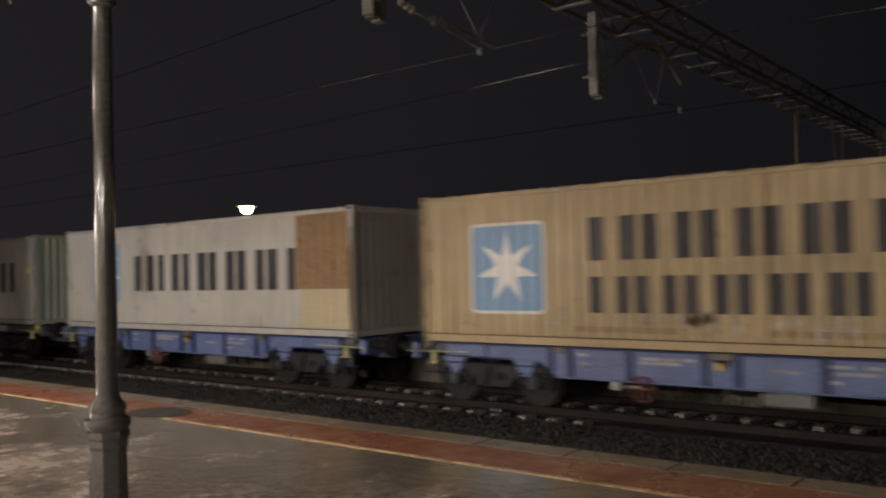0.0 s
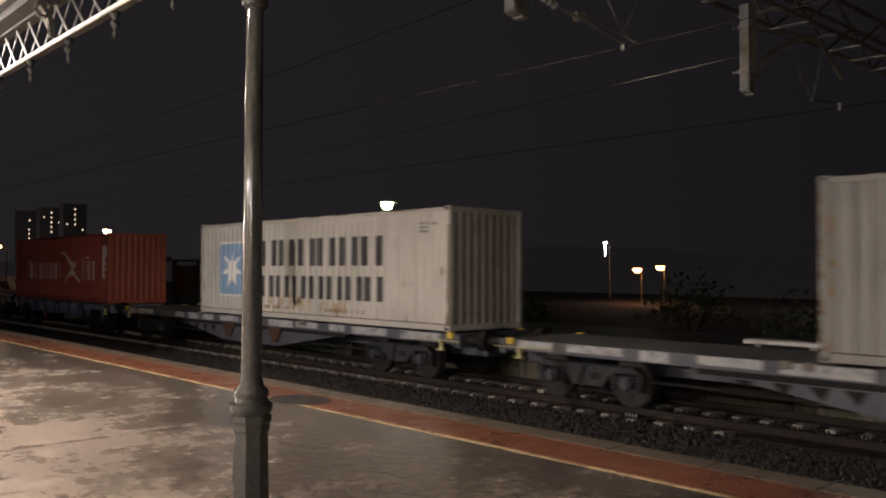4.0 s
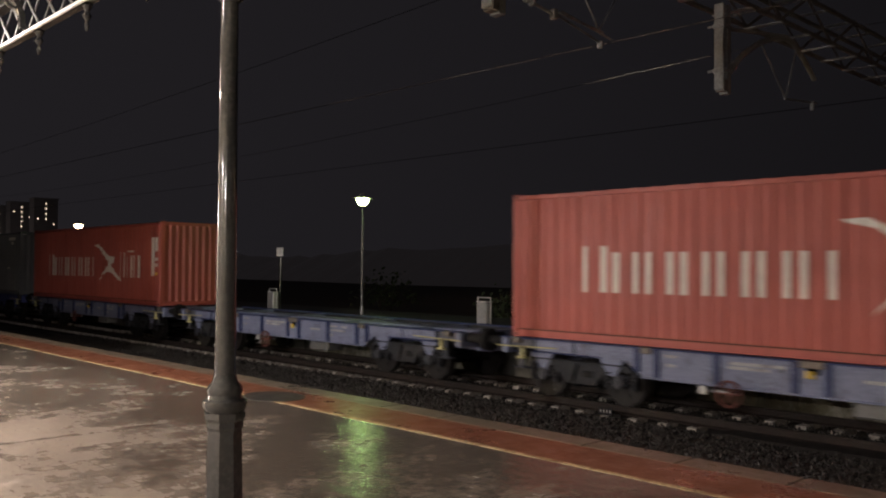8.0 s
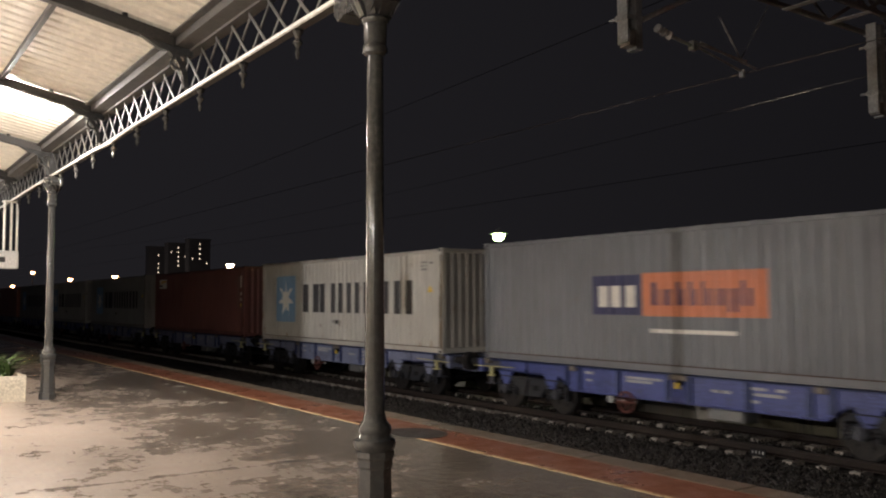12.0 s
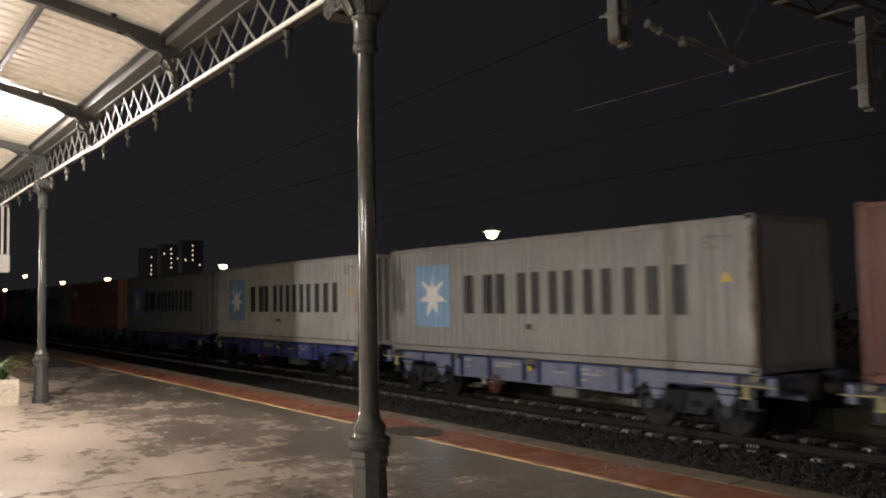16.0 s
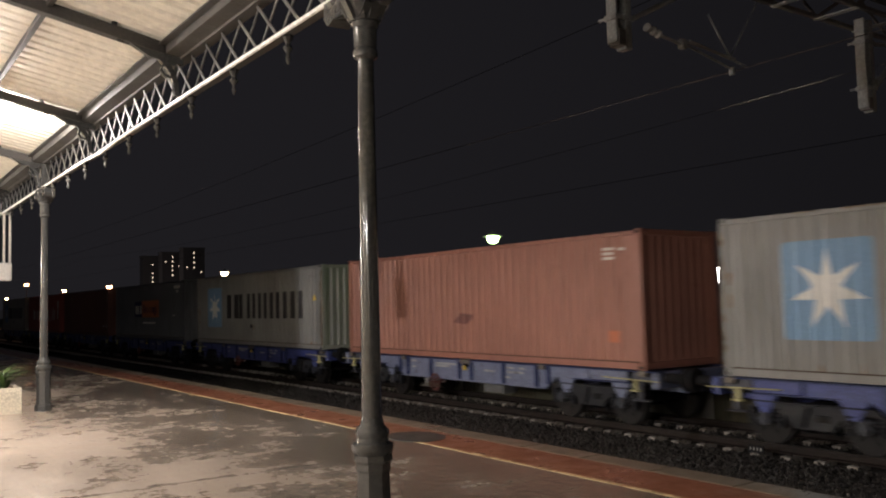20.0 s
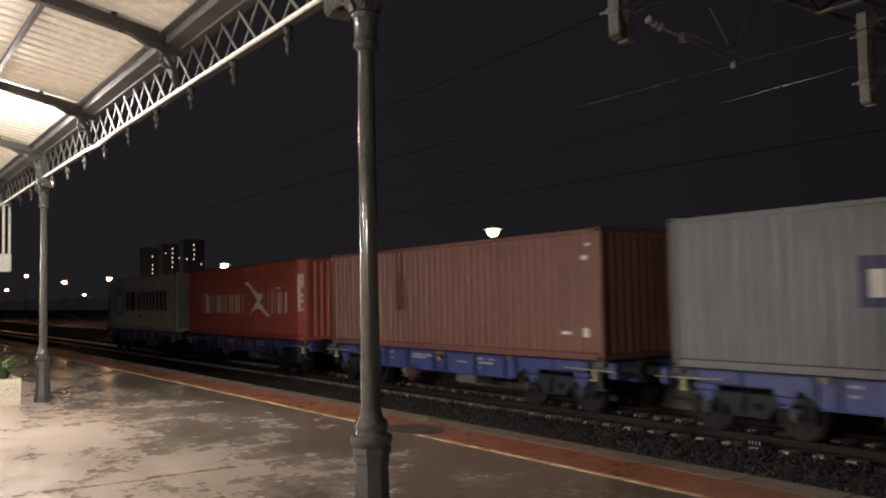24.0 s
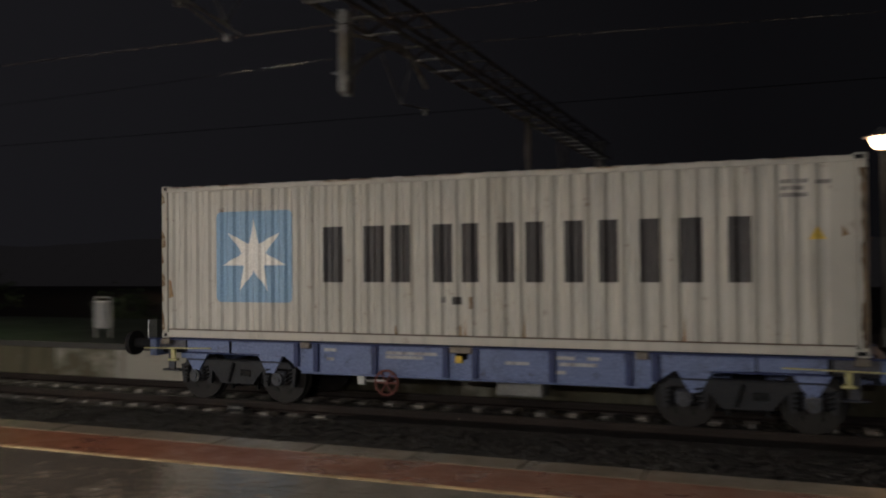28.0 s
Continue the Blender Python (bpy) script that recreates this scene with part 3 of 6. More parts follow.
def ballast():
    g = Geo()
    xs, ys = np.arange(-64, 22, 0.16), np.arange(6.98, 16.3, 0.16)
    v = [(x, y, BED - 0.03 + 0.035 * noise.noise(Vector((x * 3.1, y * 3.1, 0.5))) + 0.02 * noise.noise(Vector((x * 9, y * 9, 2)))) for y in ys for x in xs]
    n = len(xs)
    f = [(j * n + i, j * n + i + 1, (j + 1) * n + i + 1, (j + 1) * n + i) for j in range(len(ys) - 1) for i in range(n - 1)]
    me = bpy.data.meshes.new("ballast_bed")
    me.from_pydata(v, [], f)
    me.materials.append(M["ballast"])
    bed = tagged(new("ballast_bed", me), "dark wet bed of crushed stone between the tracks", "ballast", kind="structure")
    far = Geo().box(-170, -64, 6.98, 16.3, BED - 0.3, BED - 0.02)
    tagged(part("far_bed", far, M["ballast"], bed), kind="stuff")
    for lo, hi in ((TRACK_FAR - 1.50, TRACK_FAR - 1.13), (TRACK_FAR - 0.78, TRACK_FAR + 0.46), (TRACK_FAR + 1.10, TRACK_FAR + 1.5)):
        xs, ys = np.arange(-60, 16, 0.14), np.linspace(lo, hi, max(4, int((hi - lo) / 0.1)))
        v = [(x, y, SLEEPER + (-0.12 if j in (0, len(ys) - 1) else 0.02 if abs(y - TRACK_FAR) < 0.8 and y < TRACK_FAR else -0.04) + 0.022 * noise.noise(Vector((x * 4.1, y * 4.1, 1.5)))) for j, y in enumerate(ys) for x in xs]
        n = len(xs)
        me = bpy.data.meshes.new("ballast_fill")
        me.from_pydata(v, [], [(j * n + i, j * n + i + 1, (j + 1) * n + i + 1, (j + 1) * n + i) for j in range(len(ys) - 1) for i in range(n - 1)])
        me.materials.append(M["ballast"])
        tagged(part("ballast_fill", me, None, bed), kind="stuff")
    heap = Geo()
    xs, ys = np.arange(-7.5, 16, 0.14), np.linspace(TRACK_FAR - 1.5, TRACK_FAR - 0.95, 6)
    n = len(xs)
    heap.add([(x, y, SLEEPER + (-0.14 if j == 0 else 0.035) + 0.02 * noise.noise(Vector((x * 4.7, y * 4.7, 4.5))) - 0.1 * max(0.0, (-7.0 - x) / 0.5)) for j, y in enumerate(ys) for x in xs],
             [(j * n + i, j * n + i + 1, (j + 1) * n + i + 1, (j + 1) * n + i) for j in range(len(ys) - 1) for i in range(n - 1)])
    tagged(part("ballast_heap", heap, M["ballast"], bed, "crushed stone heaped over the sleeper ends"), kind="stuff")
    rng = np.random.default_rng(5)
    corners = np.array([(1, 0, 0), (-1, 0, 0), (0, 1, 0), (0, -1, 0), (0, 0, 1), (0, 0, -1)], float)
    faces = [(0, 2, 4), (2, 1, 4), (1, 3, 4), (3, 0, 4), (2, 0, 5), (1, 2, 5), (3, 1, 5), (0, 3, 5)]
    v, f = [], []
    count = 26000
    px = -34 + 42 * rng.random(count) ** 0.8
    py = np.where(rng.random(count) < 0.78, rng.uniform(10.6, 13.22, count), rng.uniform(13.75, 16.2, count))
    for k in range(count):
        r = rng.uniform(0.018, 0.042)
        c = corners * r * rng.uniform(0.6, 1.25, (6, 1))
        a, b = rng.uniform(0, 6.28, 2)
        ca, sa, cb, sb = math.cos(a), math.sin(a), math.cos(b), math.sin(b)
        c = c @ np.array([(ca, -sa, 0), (sa, ca, 0), (0, 0, 1)]) @ np.array([(1, 0, 0), (0, cb, -sb), (0, sb, cb)])
        off = py[k] - TRACK_FAR
        full = -1.5 < off < -1.16 or -0.72 < off < 0.42 or 1.12 < off < 1.5
        c += (px[k], py[k], (SLEEPER - 0.045 if full else BED + 0.002) + 0.5 * r + 0.03 * rng.random())
        f += [tuple(i + 6 * k for i in q) for q in faces]
        v += c.tolist()
    me = bpy.data.meshes.new("ballast_stones")
    me.from_pydata(v, [], f)
    me.materials.append(M["stone"])
    tagged(new("ballast_stones", me), "loose dark crushed stones, wet and glinting", "ballast", kind="stuff")


def trackside_marker():
    """A little white marker plate with three marks between the sleepers."""
    t = thing("track_marker", "small white marker plate beside the rail", "marker", at=(-9.35, 13.30, SLEEPER))
    part("plate", Geo().cbox(-0.16, 0.16, -0.01, 0.01, 0.0, 0.14, 0.004), M["black"], t)
    for k in (-0.1, -0.03, 0.04, 0.11):
        part("mark", Geo().box(k - 0.016, k + 0.016, -0.014, -0.01, 0.05, 0.10), M["faded"], t)


# ---- canopy ----
BAY = 11.63 / 3
SLOPE = 0.20


def roof_z(y):
    return 4.62 + SLOPE * (2.85 - y)


def column(x):
    c = thing("canopy_column", "glossy grey cast-iron column on an octagonal pedestal", "column", "canopy columns", at=(x, GIRDER, 0))
    part("pedestal", Geo().lathe(0, 0, [(0.150, 0.0), (0.150, 0.10), (0.128, 0.13), (0.118, 0.60), (0.128, 0.62), (0.128, 0.66), (0.140, 0.68), (0.140, 0.72)], 8), M["iron"], c, "eight-sided pedestal")
    part("base_ring", Geo().lathe(0, 0, [(0.125, 0.72), (0.143, 0.745), (0.150, 0.77), (0.146, 0.795), (0.120, 0.81), (0.112, 0.835), (0.120, 0.86), (0.114, 0.89), (0.086, 0.92), (0.074, 0.97)], 24), M["iron"], c, "moulded ring, wet and shiny")
    part("shaft", Geo().lathe(0, 0, [(0.071, 0.96), (0.069, 1.4), (0.062, 2.6), (0.058, 3.50)], 28), M["iron"], c)
    part("neck_ring", Geo().lathe(0, 0, [(0.060, 3.49), (0.086, 3.51), (0.093, 3.535), (0.086, 3.56), (0.072, 3.58)], 24), M["iron"], c)
    cap = part("capital", Geo().lathe(0, 0, [(0.080, 3.575), (0.083, 3.60), (0.086, 3.72), (0.100, 3.735), (0.103, 3.755), (0.094, 3.77), (0.100, 3.81), (0.135, 3.88), (0.155, 3.94), (0.155, 3.98), (0.14, 4.0)], 16), M["iron"], c, "flaring leafy capital")
    for k in range(8):
        a = k * math.pi / 4
        part("leaf", Geo().bar((0.096 * math.cos(a), 0.096 * math.sin(a), 3.775), (0.172 * math.cos(a), 0.172 * math.sin(a), 3.92), 0.06, 0.03, (math.cos(a), math.sin(a), 0)), M["iron"], cap)
    for s in (-1, 1):
        arm = [(s * 0.08, 3.78), (s * 0.16, 3.86), (s * 0.30, 3.87), (s * 0.40, 3.84), (s * 0.46, 3.90), (s * 0.45, 4.02), (s * 0.08, 4.02)]
        part("scroll_arm", Geo().slab(arm[::s], "y", -0.09, 0.09), M["iron"], cap)
    part("post", Geo().cbox(-0.11, 0.11, -0.08, 0.08, 4.0, 4.56, 0.015), M["iron"], c)
    return c


def girder(x0, x1):
    """One bay of lattice girder between two columns."""
    g = thing("lattice_girder", "pale grey riveted lattice girder with pendants", "girder", "canopy girders", at=(0, 0, 0))
    y = GIRDER
    a, b = x0 + 0.13, x1 - 0.13
    part("lower_chord", Geo().cbox(a, b, y - 0.045, y + 0.045, 4.025, 4.06, 0.006), M["lattice"], g)
    part("upper_chord", Geo().cbox(a, b, y - 0.065, y + 0.065, 4.46, 4.50, 0.006), M["lattice"], g)
    n = 26
    step = (b - a) / n
    up = Geo().bar((0, 0.012, 0), (step * 1.0, 0.012, 0.40), 0.032, 0.012, (0, 1, 0)).mesh("lattice_bar", M["lattice"])
    down = Geo().bar((0, -0.012, 0.40), (step * 1.0, -0.012, 0), 0.032, 0.012, (0, 1, 0)).mesh("lattice_bar", M["lattice"])
    for i in range(n):
        for me in (up, down):
            o = part("lattice_bar", me, None, g)
            o.location = (a + i * step, y, 4.06)
    drop = Geo().lathe(0, 0, [(0.008, -0.245), (0.022, -0.20), (0.012, -0.17), (0.016, -0.15), (0.045, -0.11), (0.020, -0.075), (0.03, -0.05), (0.05, -0.02), (0.05, 0.0)], 8).mesh("pendant", M["iron"])
    k = 0
    while x1 - 1.28 - 1.2 * k > x0 + 0.6:
        o = part("pendant", drop, None, g)
        o.location = (x1 - 1.28 - 1.2 * k, y, 4.026)
        k += 1
    wire_path = [(x1 - 0.2, 4.085), (x1 - 3.4, 4.078), (x1 - 6.4, 4.068), (x1 - 7.3, 4.035), (x1 - 8.2, 4.07), (x0 + 0.2, 4.078)]
    pipe = Geo().path([(px, y - 0.067, pz - 0.052) for px, pz in wire_path], 0.020, 8)
    part("conduit", pipe, M["conduit"], g, "white conduit clipped along the lower chord")
    return g


def roof():
    r = thing("canopy_roof", "cream corrugated platform canopy roof on dark rafters", "canopy", kind="structure")
    y_in = -6.0
    x_end = COLUMNS[-1] + 1.0
    part("ridge_beam", Geo().box(COLUMNS[0] - 1, x_end, y_in, y_in + 0.2, roof_z(y_in) - 0.3, roof_z(y_in) - 0.02), M["beam"], r)
    for y in (1.62, -0.7, -3.1):
        z = roof_z(y)
        part("purlin", Geo().cbox(COLUMNS[0] - 1, x_end, y - 0.03, y + 0.03, z - 0.075, z - 0.012, 0.006), M["beam"], r)
    x = COLUMNS[0] - 0.9
    pitch = 0.2425
    profile = []
    while x < x_end:
        profile += [(x, 0.0), (x + 0.15, 0.0), (x + 0.175, 0.038), (x + 0.215, 0.038)]
        x += pitch
    sheet_at = 0
    per = 4 * 16
    while sheet_at < len(profile) - 1:
        piece = profile[sheet_at:sheet_at + per + 1]
        g = Geo()
        v, n = [], len(piece)
        for y in (2.92, y_in):
            v += [(px, y, roof_z(y) + h) for px, h in piece] + [(px, y, roof_z(y) + h + 0.012) for px, h in piece]
        f = []
        for i in range(n - 1):
            f += [(i, i + 1, 2 * n + i + 1, 2 * n + i), (n + i, 3 * n + i, 3 * n + i + 1, n + i + 1), (i, n + i, n + i + 1, i + 1)]
        part("roof_sheet", g.add(v, f), M["roof"], r)
        sheet_at += per
    gutter = [(2.78, 4.50), (2.94, 4.48), (2.98, 4.60), (2.96, 4.60), (2.93, 4.50), (2.80, 4.52), (2.80, 4.60), (2.78, 4.60)]
    part("gutter", Geo().slab(gutter, "x", COLUMNS[0] - 1, x_end), M["lattice"], r, "grey sheet gutter behind the girder")
    part("fascia", Geo().cbox(COLUMNS[0] - 1, x_end, 2.985, 3.045, 4.505, 4.70, 0.008), M["lattice"], r)
    part("edge_angle", Geo().box(COLUMNS[0] - 1, x_end, 2.70, 2.775, 4.585, 4.60), M["lattice"], r)


def rafter(x):
    t = thing("rafter", "dark iron rafter with a curved bracket and ring", "rafter", "canopy rafters")
    y1, y0 = 2.76, -5.8
    z1, z0 = roof_z(y1) - 0.02, roof_z(y0) - 0.02
    part("beam", Geo().slab([(y0, z0 - 0.13), (y1, z1 - 0.13), (y1, z1 - 0.005), (y0, z0 - 0.005)], "x", x - 0.055, x + 0.055), M["beam"], t)
    inner = [(2.99, 4.05), (2.90, 4.07)] + [(2.90 - 0.60 * (1 - math.cos(math.pi / 2 * i / 8)), 4.10 + 0.50 * math.sin(math.pi / 2 * i / 8)) for i in range(1, 9)] + [(2.25, 4.70), (2.25, 4.76)]
    strip = Geo()
    n = len(inner)
    v, f = [], []
    for i, (y, z) in enumerate(inner):
        ya, za = inner[max(0, i - 1)]
        yb, zb = inner[min(n - 1, i + 1)]
        d = Vector((0, yb - ya, zb - za)).normalized()
        for s, h in ((-1, -1), (1, -1), (1, 1), (-1, 1)):
            v.append((x + s * 0.035, y - h * 0.028 * d.z, z + h * 0.028 * d.y))
        if i:
            f += [(4 * i - 4 + k, 4 * i - 4 + (k + 1) % 4, 4 * i + (k + 1) % 4, 4 * i + k) for k in range(4)]
    strip.add(v, f + [(0, 1, 2, 3), (4 * n - 4, 4 * n - 3, 4 * n - 2, 4 * n - 1)])
    part("curved_bracket", strip, M["iron"], t, "curved cast bracket")
    part("gusset", Geo().slab([(2.30, 4.62), (2.62, 4.44), (2.97, 4.40), (2.97, 4.62)], "x", x - 0.03, x + 0.03), M["iron"], t)
    ring = Geo()
    v = [(x + e, 2.82 + r * math.cos(2 * math.pi * i / 16), 4.33 + r * math.sin(2 * math.pi * i / 16)) for i in range(16) for e, r in ((-0.025, 0.065), (0.025, 0.065), (0.025, 0.09), (-0.025, 0.09))]
    ring.add(v, [(4 * i + k, 4 * i + (k + 1) % 4, 4 * ((i + 1) % 16) + (k + 1) % 4, 4 * ((i + 1) % 16) + k) for i in range(16) for k in range(4)])
    part("bracket_ring", ring, M["iron"], t)


def canopy_lamp(x, y, z):
    t = thing("canopy_lamp", "bright round lamp fitting under the canopy", "lamp", "canopy lamps", at=(x, y, z))
    globe = part("globe", Geo().lathe(0, 0, [(0.02, -0.15), (0.09, -0.125), (0.145, -0.05), (0.15, 0.02), (0.12, 0.09), (0.06, 0.13)], 20), M["lamp_glass"], t, "glowing opal glass globe")
    globe.visible_shadow = False
    part("cap", Geo().lathe(0, 0, [(0.06, 0.128), (0.065, 0.15), (0.02, 0.19)], 14), M["galv"], t)
    part("stem", Geo().rod((0, 0, 0.18), (0, 0, roof_z(y) - z - 0.01), 0.014, 8), M["galv"], t)


def wall_lantern(x, y, z):
    t = thing("wall_lantern", "bright unseen lantern on an iron arm on the station wall", "lamp", "station wall lanterns", at=(x, y, z))
    part("back_plate", Geo().cbox(-0.08, 0.08, -0.45, -0.43, 0.0, 0.4, 0.01), M["iron"], t)
    part("arm", Geo().rod((0, -0.44, 0.3), (0, 0.0, 0.36), 0.018, 8), M["iron"], t)
    part("hood", Geo().lathe(0, 0, [(0.20, 0.20), (0.16, 0.27), (0.04, 0.36)], 16), M["iron"], t)
    part("lamp_glass", Geo().lathe(0, 0, [(0.05, 0.14), (0.14, 0.16), (0.15, 0.198)], 16), M["lamp_glass"], t)


def hanging_sign():
    t = thing("hanging_sign", "white box sign hung from the girder on rods", "sign", at=(-21.3, 3.0, 0))
    part("box", Geo().cbox(-0.11, 0.11, -1.40, 0.12, 2.50, 2.90, 0.02), M["sign"], t)
    for y in (-0.17, -0.03, 0.09):
        for x in (-0.06, 0.06):
            part("rod", Geo().rod((x, y, 2.89), (x, y, 4.04), 0.018, 8), M["conduit"], t)
    part("hanger_bar", Geo().cbox(-0.10, 0.10, -0.22, 0.12, 4.0, 4.03, 0.006), M["conduit"], t)
    part("writing_bar", Geo().box(0.112, 0.116, -1.2, -0.15, 2.64, 2.76), M["ink"], t)


def planter():
    t = thing("planter", "pale stone planter with a leafy green plant", "planter", at=(-17.05, 2.25, 0))
    part("pot", Geo().slab([(-0.36, 0), (0.36, 0), (0.42, 0.40), (0.42, 0.46), (0.36, 0.46), (0.34, 0.38), (-0.34, 0.38), (-0.36, 0.46), (-0.42, 0.46), (-0.42, 0.40)], "y", -0.34, 0.34), M["stone_pot"], t)
    part("soil", Geo().box(-0.34, 0.34, -0.33, 0.33, 0.30, 0.385), M["soil"], t)
    for y in (-0.352, 0.352):
        part("pot_wall", Geo().cbox(-0.42, 0.42, y - 0.012, y + 0.012, 0.0, 0.46, 0.006), M["stone_pot"], t)
    rng = random.Random(3)
    for k in range(46):
        a, lean, ln = rng.uniform(0, 6.28), rng.uniform(0.15, 0.9), rng.uniform(0.30, 0.62)
        base = Vector((rng.uniform(-0.2, 0.2), rng.uniform(-0.2, 0.2), 0.38))
        d = Vector((math.cos(a) * lean, math.sin(a) * lean, 1.0)).normalized()
        side = d.cross(Vector((0, 0, 1))).normalized()
        mid, tip = base + d * ln * 0.6, base + d * ln + Vector((math.cos(a), math.sin(a), -0.55)) * 0.16
        w = rng.uniform(0.025, 0.05)
        v = [base - side * 0.008, base + side * 0.008, mid + side * w, tip, mid - side * w, mid + Vector((0, 0, 0.012))]
        part("leaf", Geo().add(v, [(0, 1, 5), (1, 2, 5), (2, 3, 5), (3, 4, 5), (4, 0, 5)]), M["leaf"], t)


def station_wall():
    single("wall_south", Geo().box(-60, 30, -6.4, -6.0, -1.4, 7.4), M["plaster"], "plain plastered station wall behind the platform", "wall", kind="structure")
    # unseen wall, added to keep the left lantern's light off the far train
    single("wall_porch", Geo().box(-22.9, -22.5, -5.998, -2.35, 0.002, 5.0), M["plaster"], "plain plastered unseen wall added to block lantern light", "wall", kind="structure")


# ---- overhead line ----
def portal():
    px = -6.0
    t = thing("catenary_portal", "weathered steel lattice beam carrying the overhead line", "gantry", at=(0, 0, 0))
    y0, y1, z0, z1 = 5.6, 31.7, 5.50, 6.05
    for x in (px - 0.27, px + 0.27):
        for z in (z0, z1):
            part("chord", Geo().cbox(x - 0.03, x + 0.03, y0, y1, z - 0.03, z + 0.03, 0.006), M["dim_steel"], t)
    k, y = 0, y0 + 0.2
    while y < y1 - 0.4:
        for z in (z0 - 0.034, z1 + 0.034):
            part("batten", Geo().box(px - 0.30, px + 0.30, y - 0.05, y + 0.05, z - 0.006, z + 0.006), M["galv"], t)
        for x in (px - 0.27, px + 0.27):
            a, b = (z0, z1) if k % 2 else (z1, z0)
            part("diagonal", Geo().bar((x, y, a), (x, y + 0.98, b), 0.045, 0.02, (1, 0, 0)), M["dim_steel"], t)
        y += 0.98
        k += 1
    for dx in (-0.10, 0.10):
        for dy in (-0.10, 0.10):
            part("mast_leg", Geo().box(px + dx - 0.03, px + dx + 0.03, 31.4 + dy - 0.03, 31.4 + dy + 0.03, BED - 0.1, 6.1), M["dim_steel"], t)
    for i in range(16):
        z = BED + 0.3 + i * 0.42
        s = 1 if i % 2 else -1
        for dy in (-0.11, 0.11):
            part("mast_lacing", Geo().bar((px - 0.10 * s, 31.4 + dy, z), (px + 0.10 * s, 31.4 + dy, z + 0.42), 0.04, 0.015, (0, 1, 0)), M["dim_steel"], t)
    part("slim_drop_tube", Geo().rod((px, 21.55, 3.6), (px, 21.55, 5.50), 0.065, 12), M["dim_steel"], t, "slim drop tube")
    for a, b in (((px, 24.9, 5.5), (px, 25.3, 4.2)), ((px, 26.0, 5.5), (px, 25.9, 4.4))):
        part("slim_stay", Geo().rod(a, b, 0.04, 8), M["dim_steel"], t)
    beads = Geo()
    for k in range(3):
        beads.rod((px, 20.15, 5.42 - 0.05 * k), (px, 20.15, 5.40 - 0.05 * k), 0.05, 12)
    part("insulator", beads.rod((px, 20.15, 5.25), (px, 20.15, 5.48), 0.02, 8), M["insulator"], t, "pale hanging insulator")
    for yd, zb in ((6.52, 4.38), (11.38, 4.27)):
        post = part("drop_post", Geo().cbox(px - 0.07, px + 0.07, yd - 0.115, yd - 0.095, zb, 5.50, 0.004), M["tube"], t, "pale galvanised drop post of two channels")
        part("channel", Geo().cbox(px - 0.07, px + 0.07, yd + 0.015, yd + 0.115, zb - 0.05, 5.50, 0.006), M["tube"], post)
        part("web", Geo().cbox(px - 0.07, px - 0.055, yd - 0.095, yd + 0.015, zb, 5.50, 0.003), M["dim_steel"], post)
        part("foot_plate", Geo().cbox(px - 0.06, px + 0.078, yd - 0.093, yd + 0.013, zb - 0.03, zb + 0.14, 0.006), M["dim_steel"], post, "dark plate between the channels")
        for z in (zb + 0.27, 5.18):
            clamp = part("clamp_band", Geo().cbox(px - 0.085, px + 0.085, yd - 0.135, yd - 0.117, z - 0.03, z + 0.03, 0.005), M["tube"], post)
            part("clamp_jaw", Geo().cbox(px + 0.072, px + 0.088, yd - 0.115, yd + 0.135, z - 0.025, z + 0.025, 0.005), M["tube"], clamp)
            part("clamp_bolt", Geo().rod((px - 0.16, yd - 0.126, z), (px - 0.085, yd - 0.126, z), 0.016, 8), M["tube"], clamp)


def cantilever(yd, yw, zb, zw):
    """The arms from a drop tube at yd to the contact wire at yw."""
    px = -6.0
    t = thing("cantilever", "overhead line cantilever with insulators and steady arms", "cantilever", "overhead line arms")
    a, b = Vector((px, yd + 0.1, zb + 0.75)), Vector((px, yw - 0.1, zw + 1.35))
    part("stay_tube", Geo().rod(a, b, 0.028, 10), M["tube"], t)
    part("bracket_tube", Geo().rod((px, yd + 0.1, zb + 0.26), (px, yw - 0.25, zw + 1.05), 0.03, 10), M["tube"], t)
    s = Vector((px, yd + 0.42, zb + 0.26))
    ins = Geo()
    for k in range(5):
        ins.rod(s + Vector((0, 0.045 * k, -0.011 * k)), s + Vector((0, 0.045 * k + 0.022, -0.011 * k - 0.005)), 0.048 if k % 2 == 0 else 0.03, 12)
    part("insulator", ins, M["insulator"], t, "ribbed porcelain insulator")
    j = Vector((px, yd + 1.0, zb + 0.16))
    part("registration_tube", Geo().rod(s + Vector((0, 0.2, -0.05)), j, 0.018, 8), M["tube"], t)
    part("joint", Geo().cbox(px - 0.04, px + 0.04, j.y - 0.04, j.y + 0.04, j.z - 0.05, j.z + 0.06, 0.01), M["tube"], t)
    for dx, ey, ez in ((0.0, yw - 0.02, zw + 0.02), (0.10, yw + 0.10, zw + 0.05), (0.05, yw - 0.02, zw + 0.13)):
        part("steady_arm", Geo().rod(j + Vector((dx, 0, 0.02)), (px + dx, ey, ez), 0.012, 8), M["tube"], t)
    part("wire_clip", Geo().cbox(px - 0.03, px + 0.03, yw - 0.04, yw, zw - 0.05, zw + 0.04, 0.006), M["tube"], t)
    for yy, dz in ((yw - 0.42, 0.60), (yw + 0.52, 0.90)):
        part("hanger", Geo().rod((px, yw - 0.04, zw + 0.16), (px, yy, zw + dz), 0.009, 6), M["tube"], t)


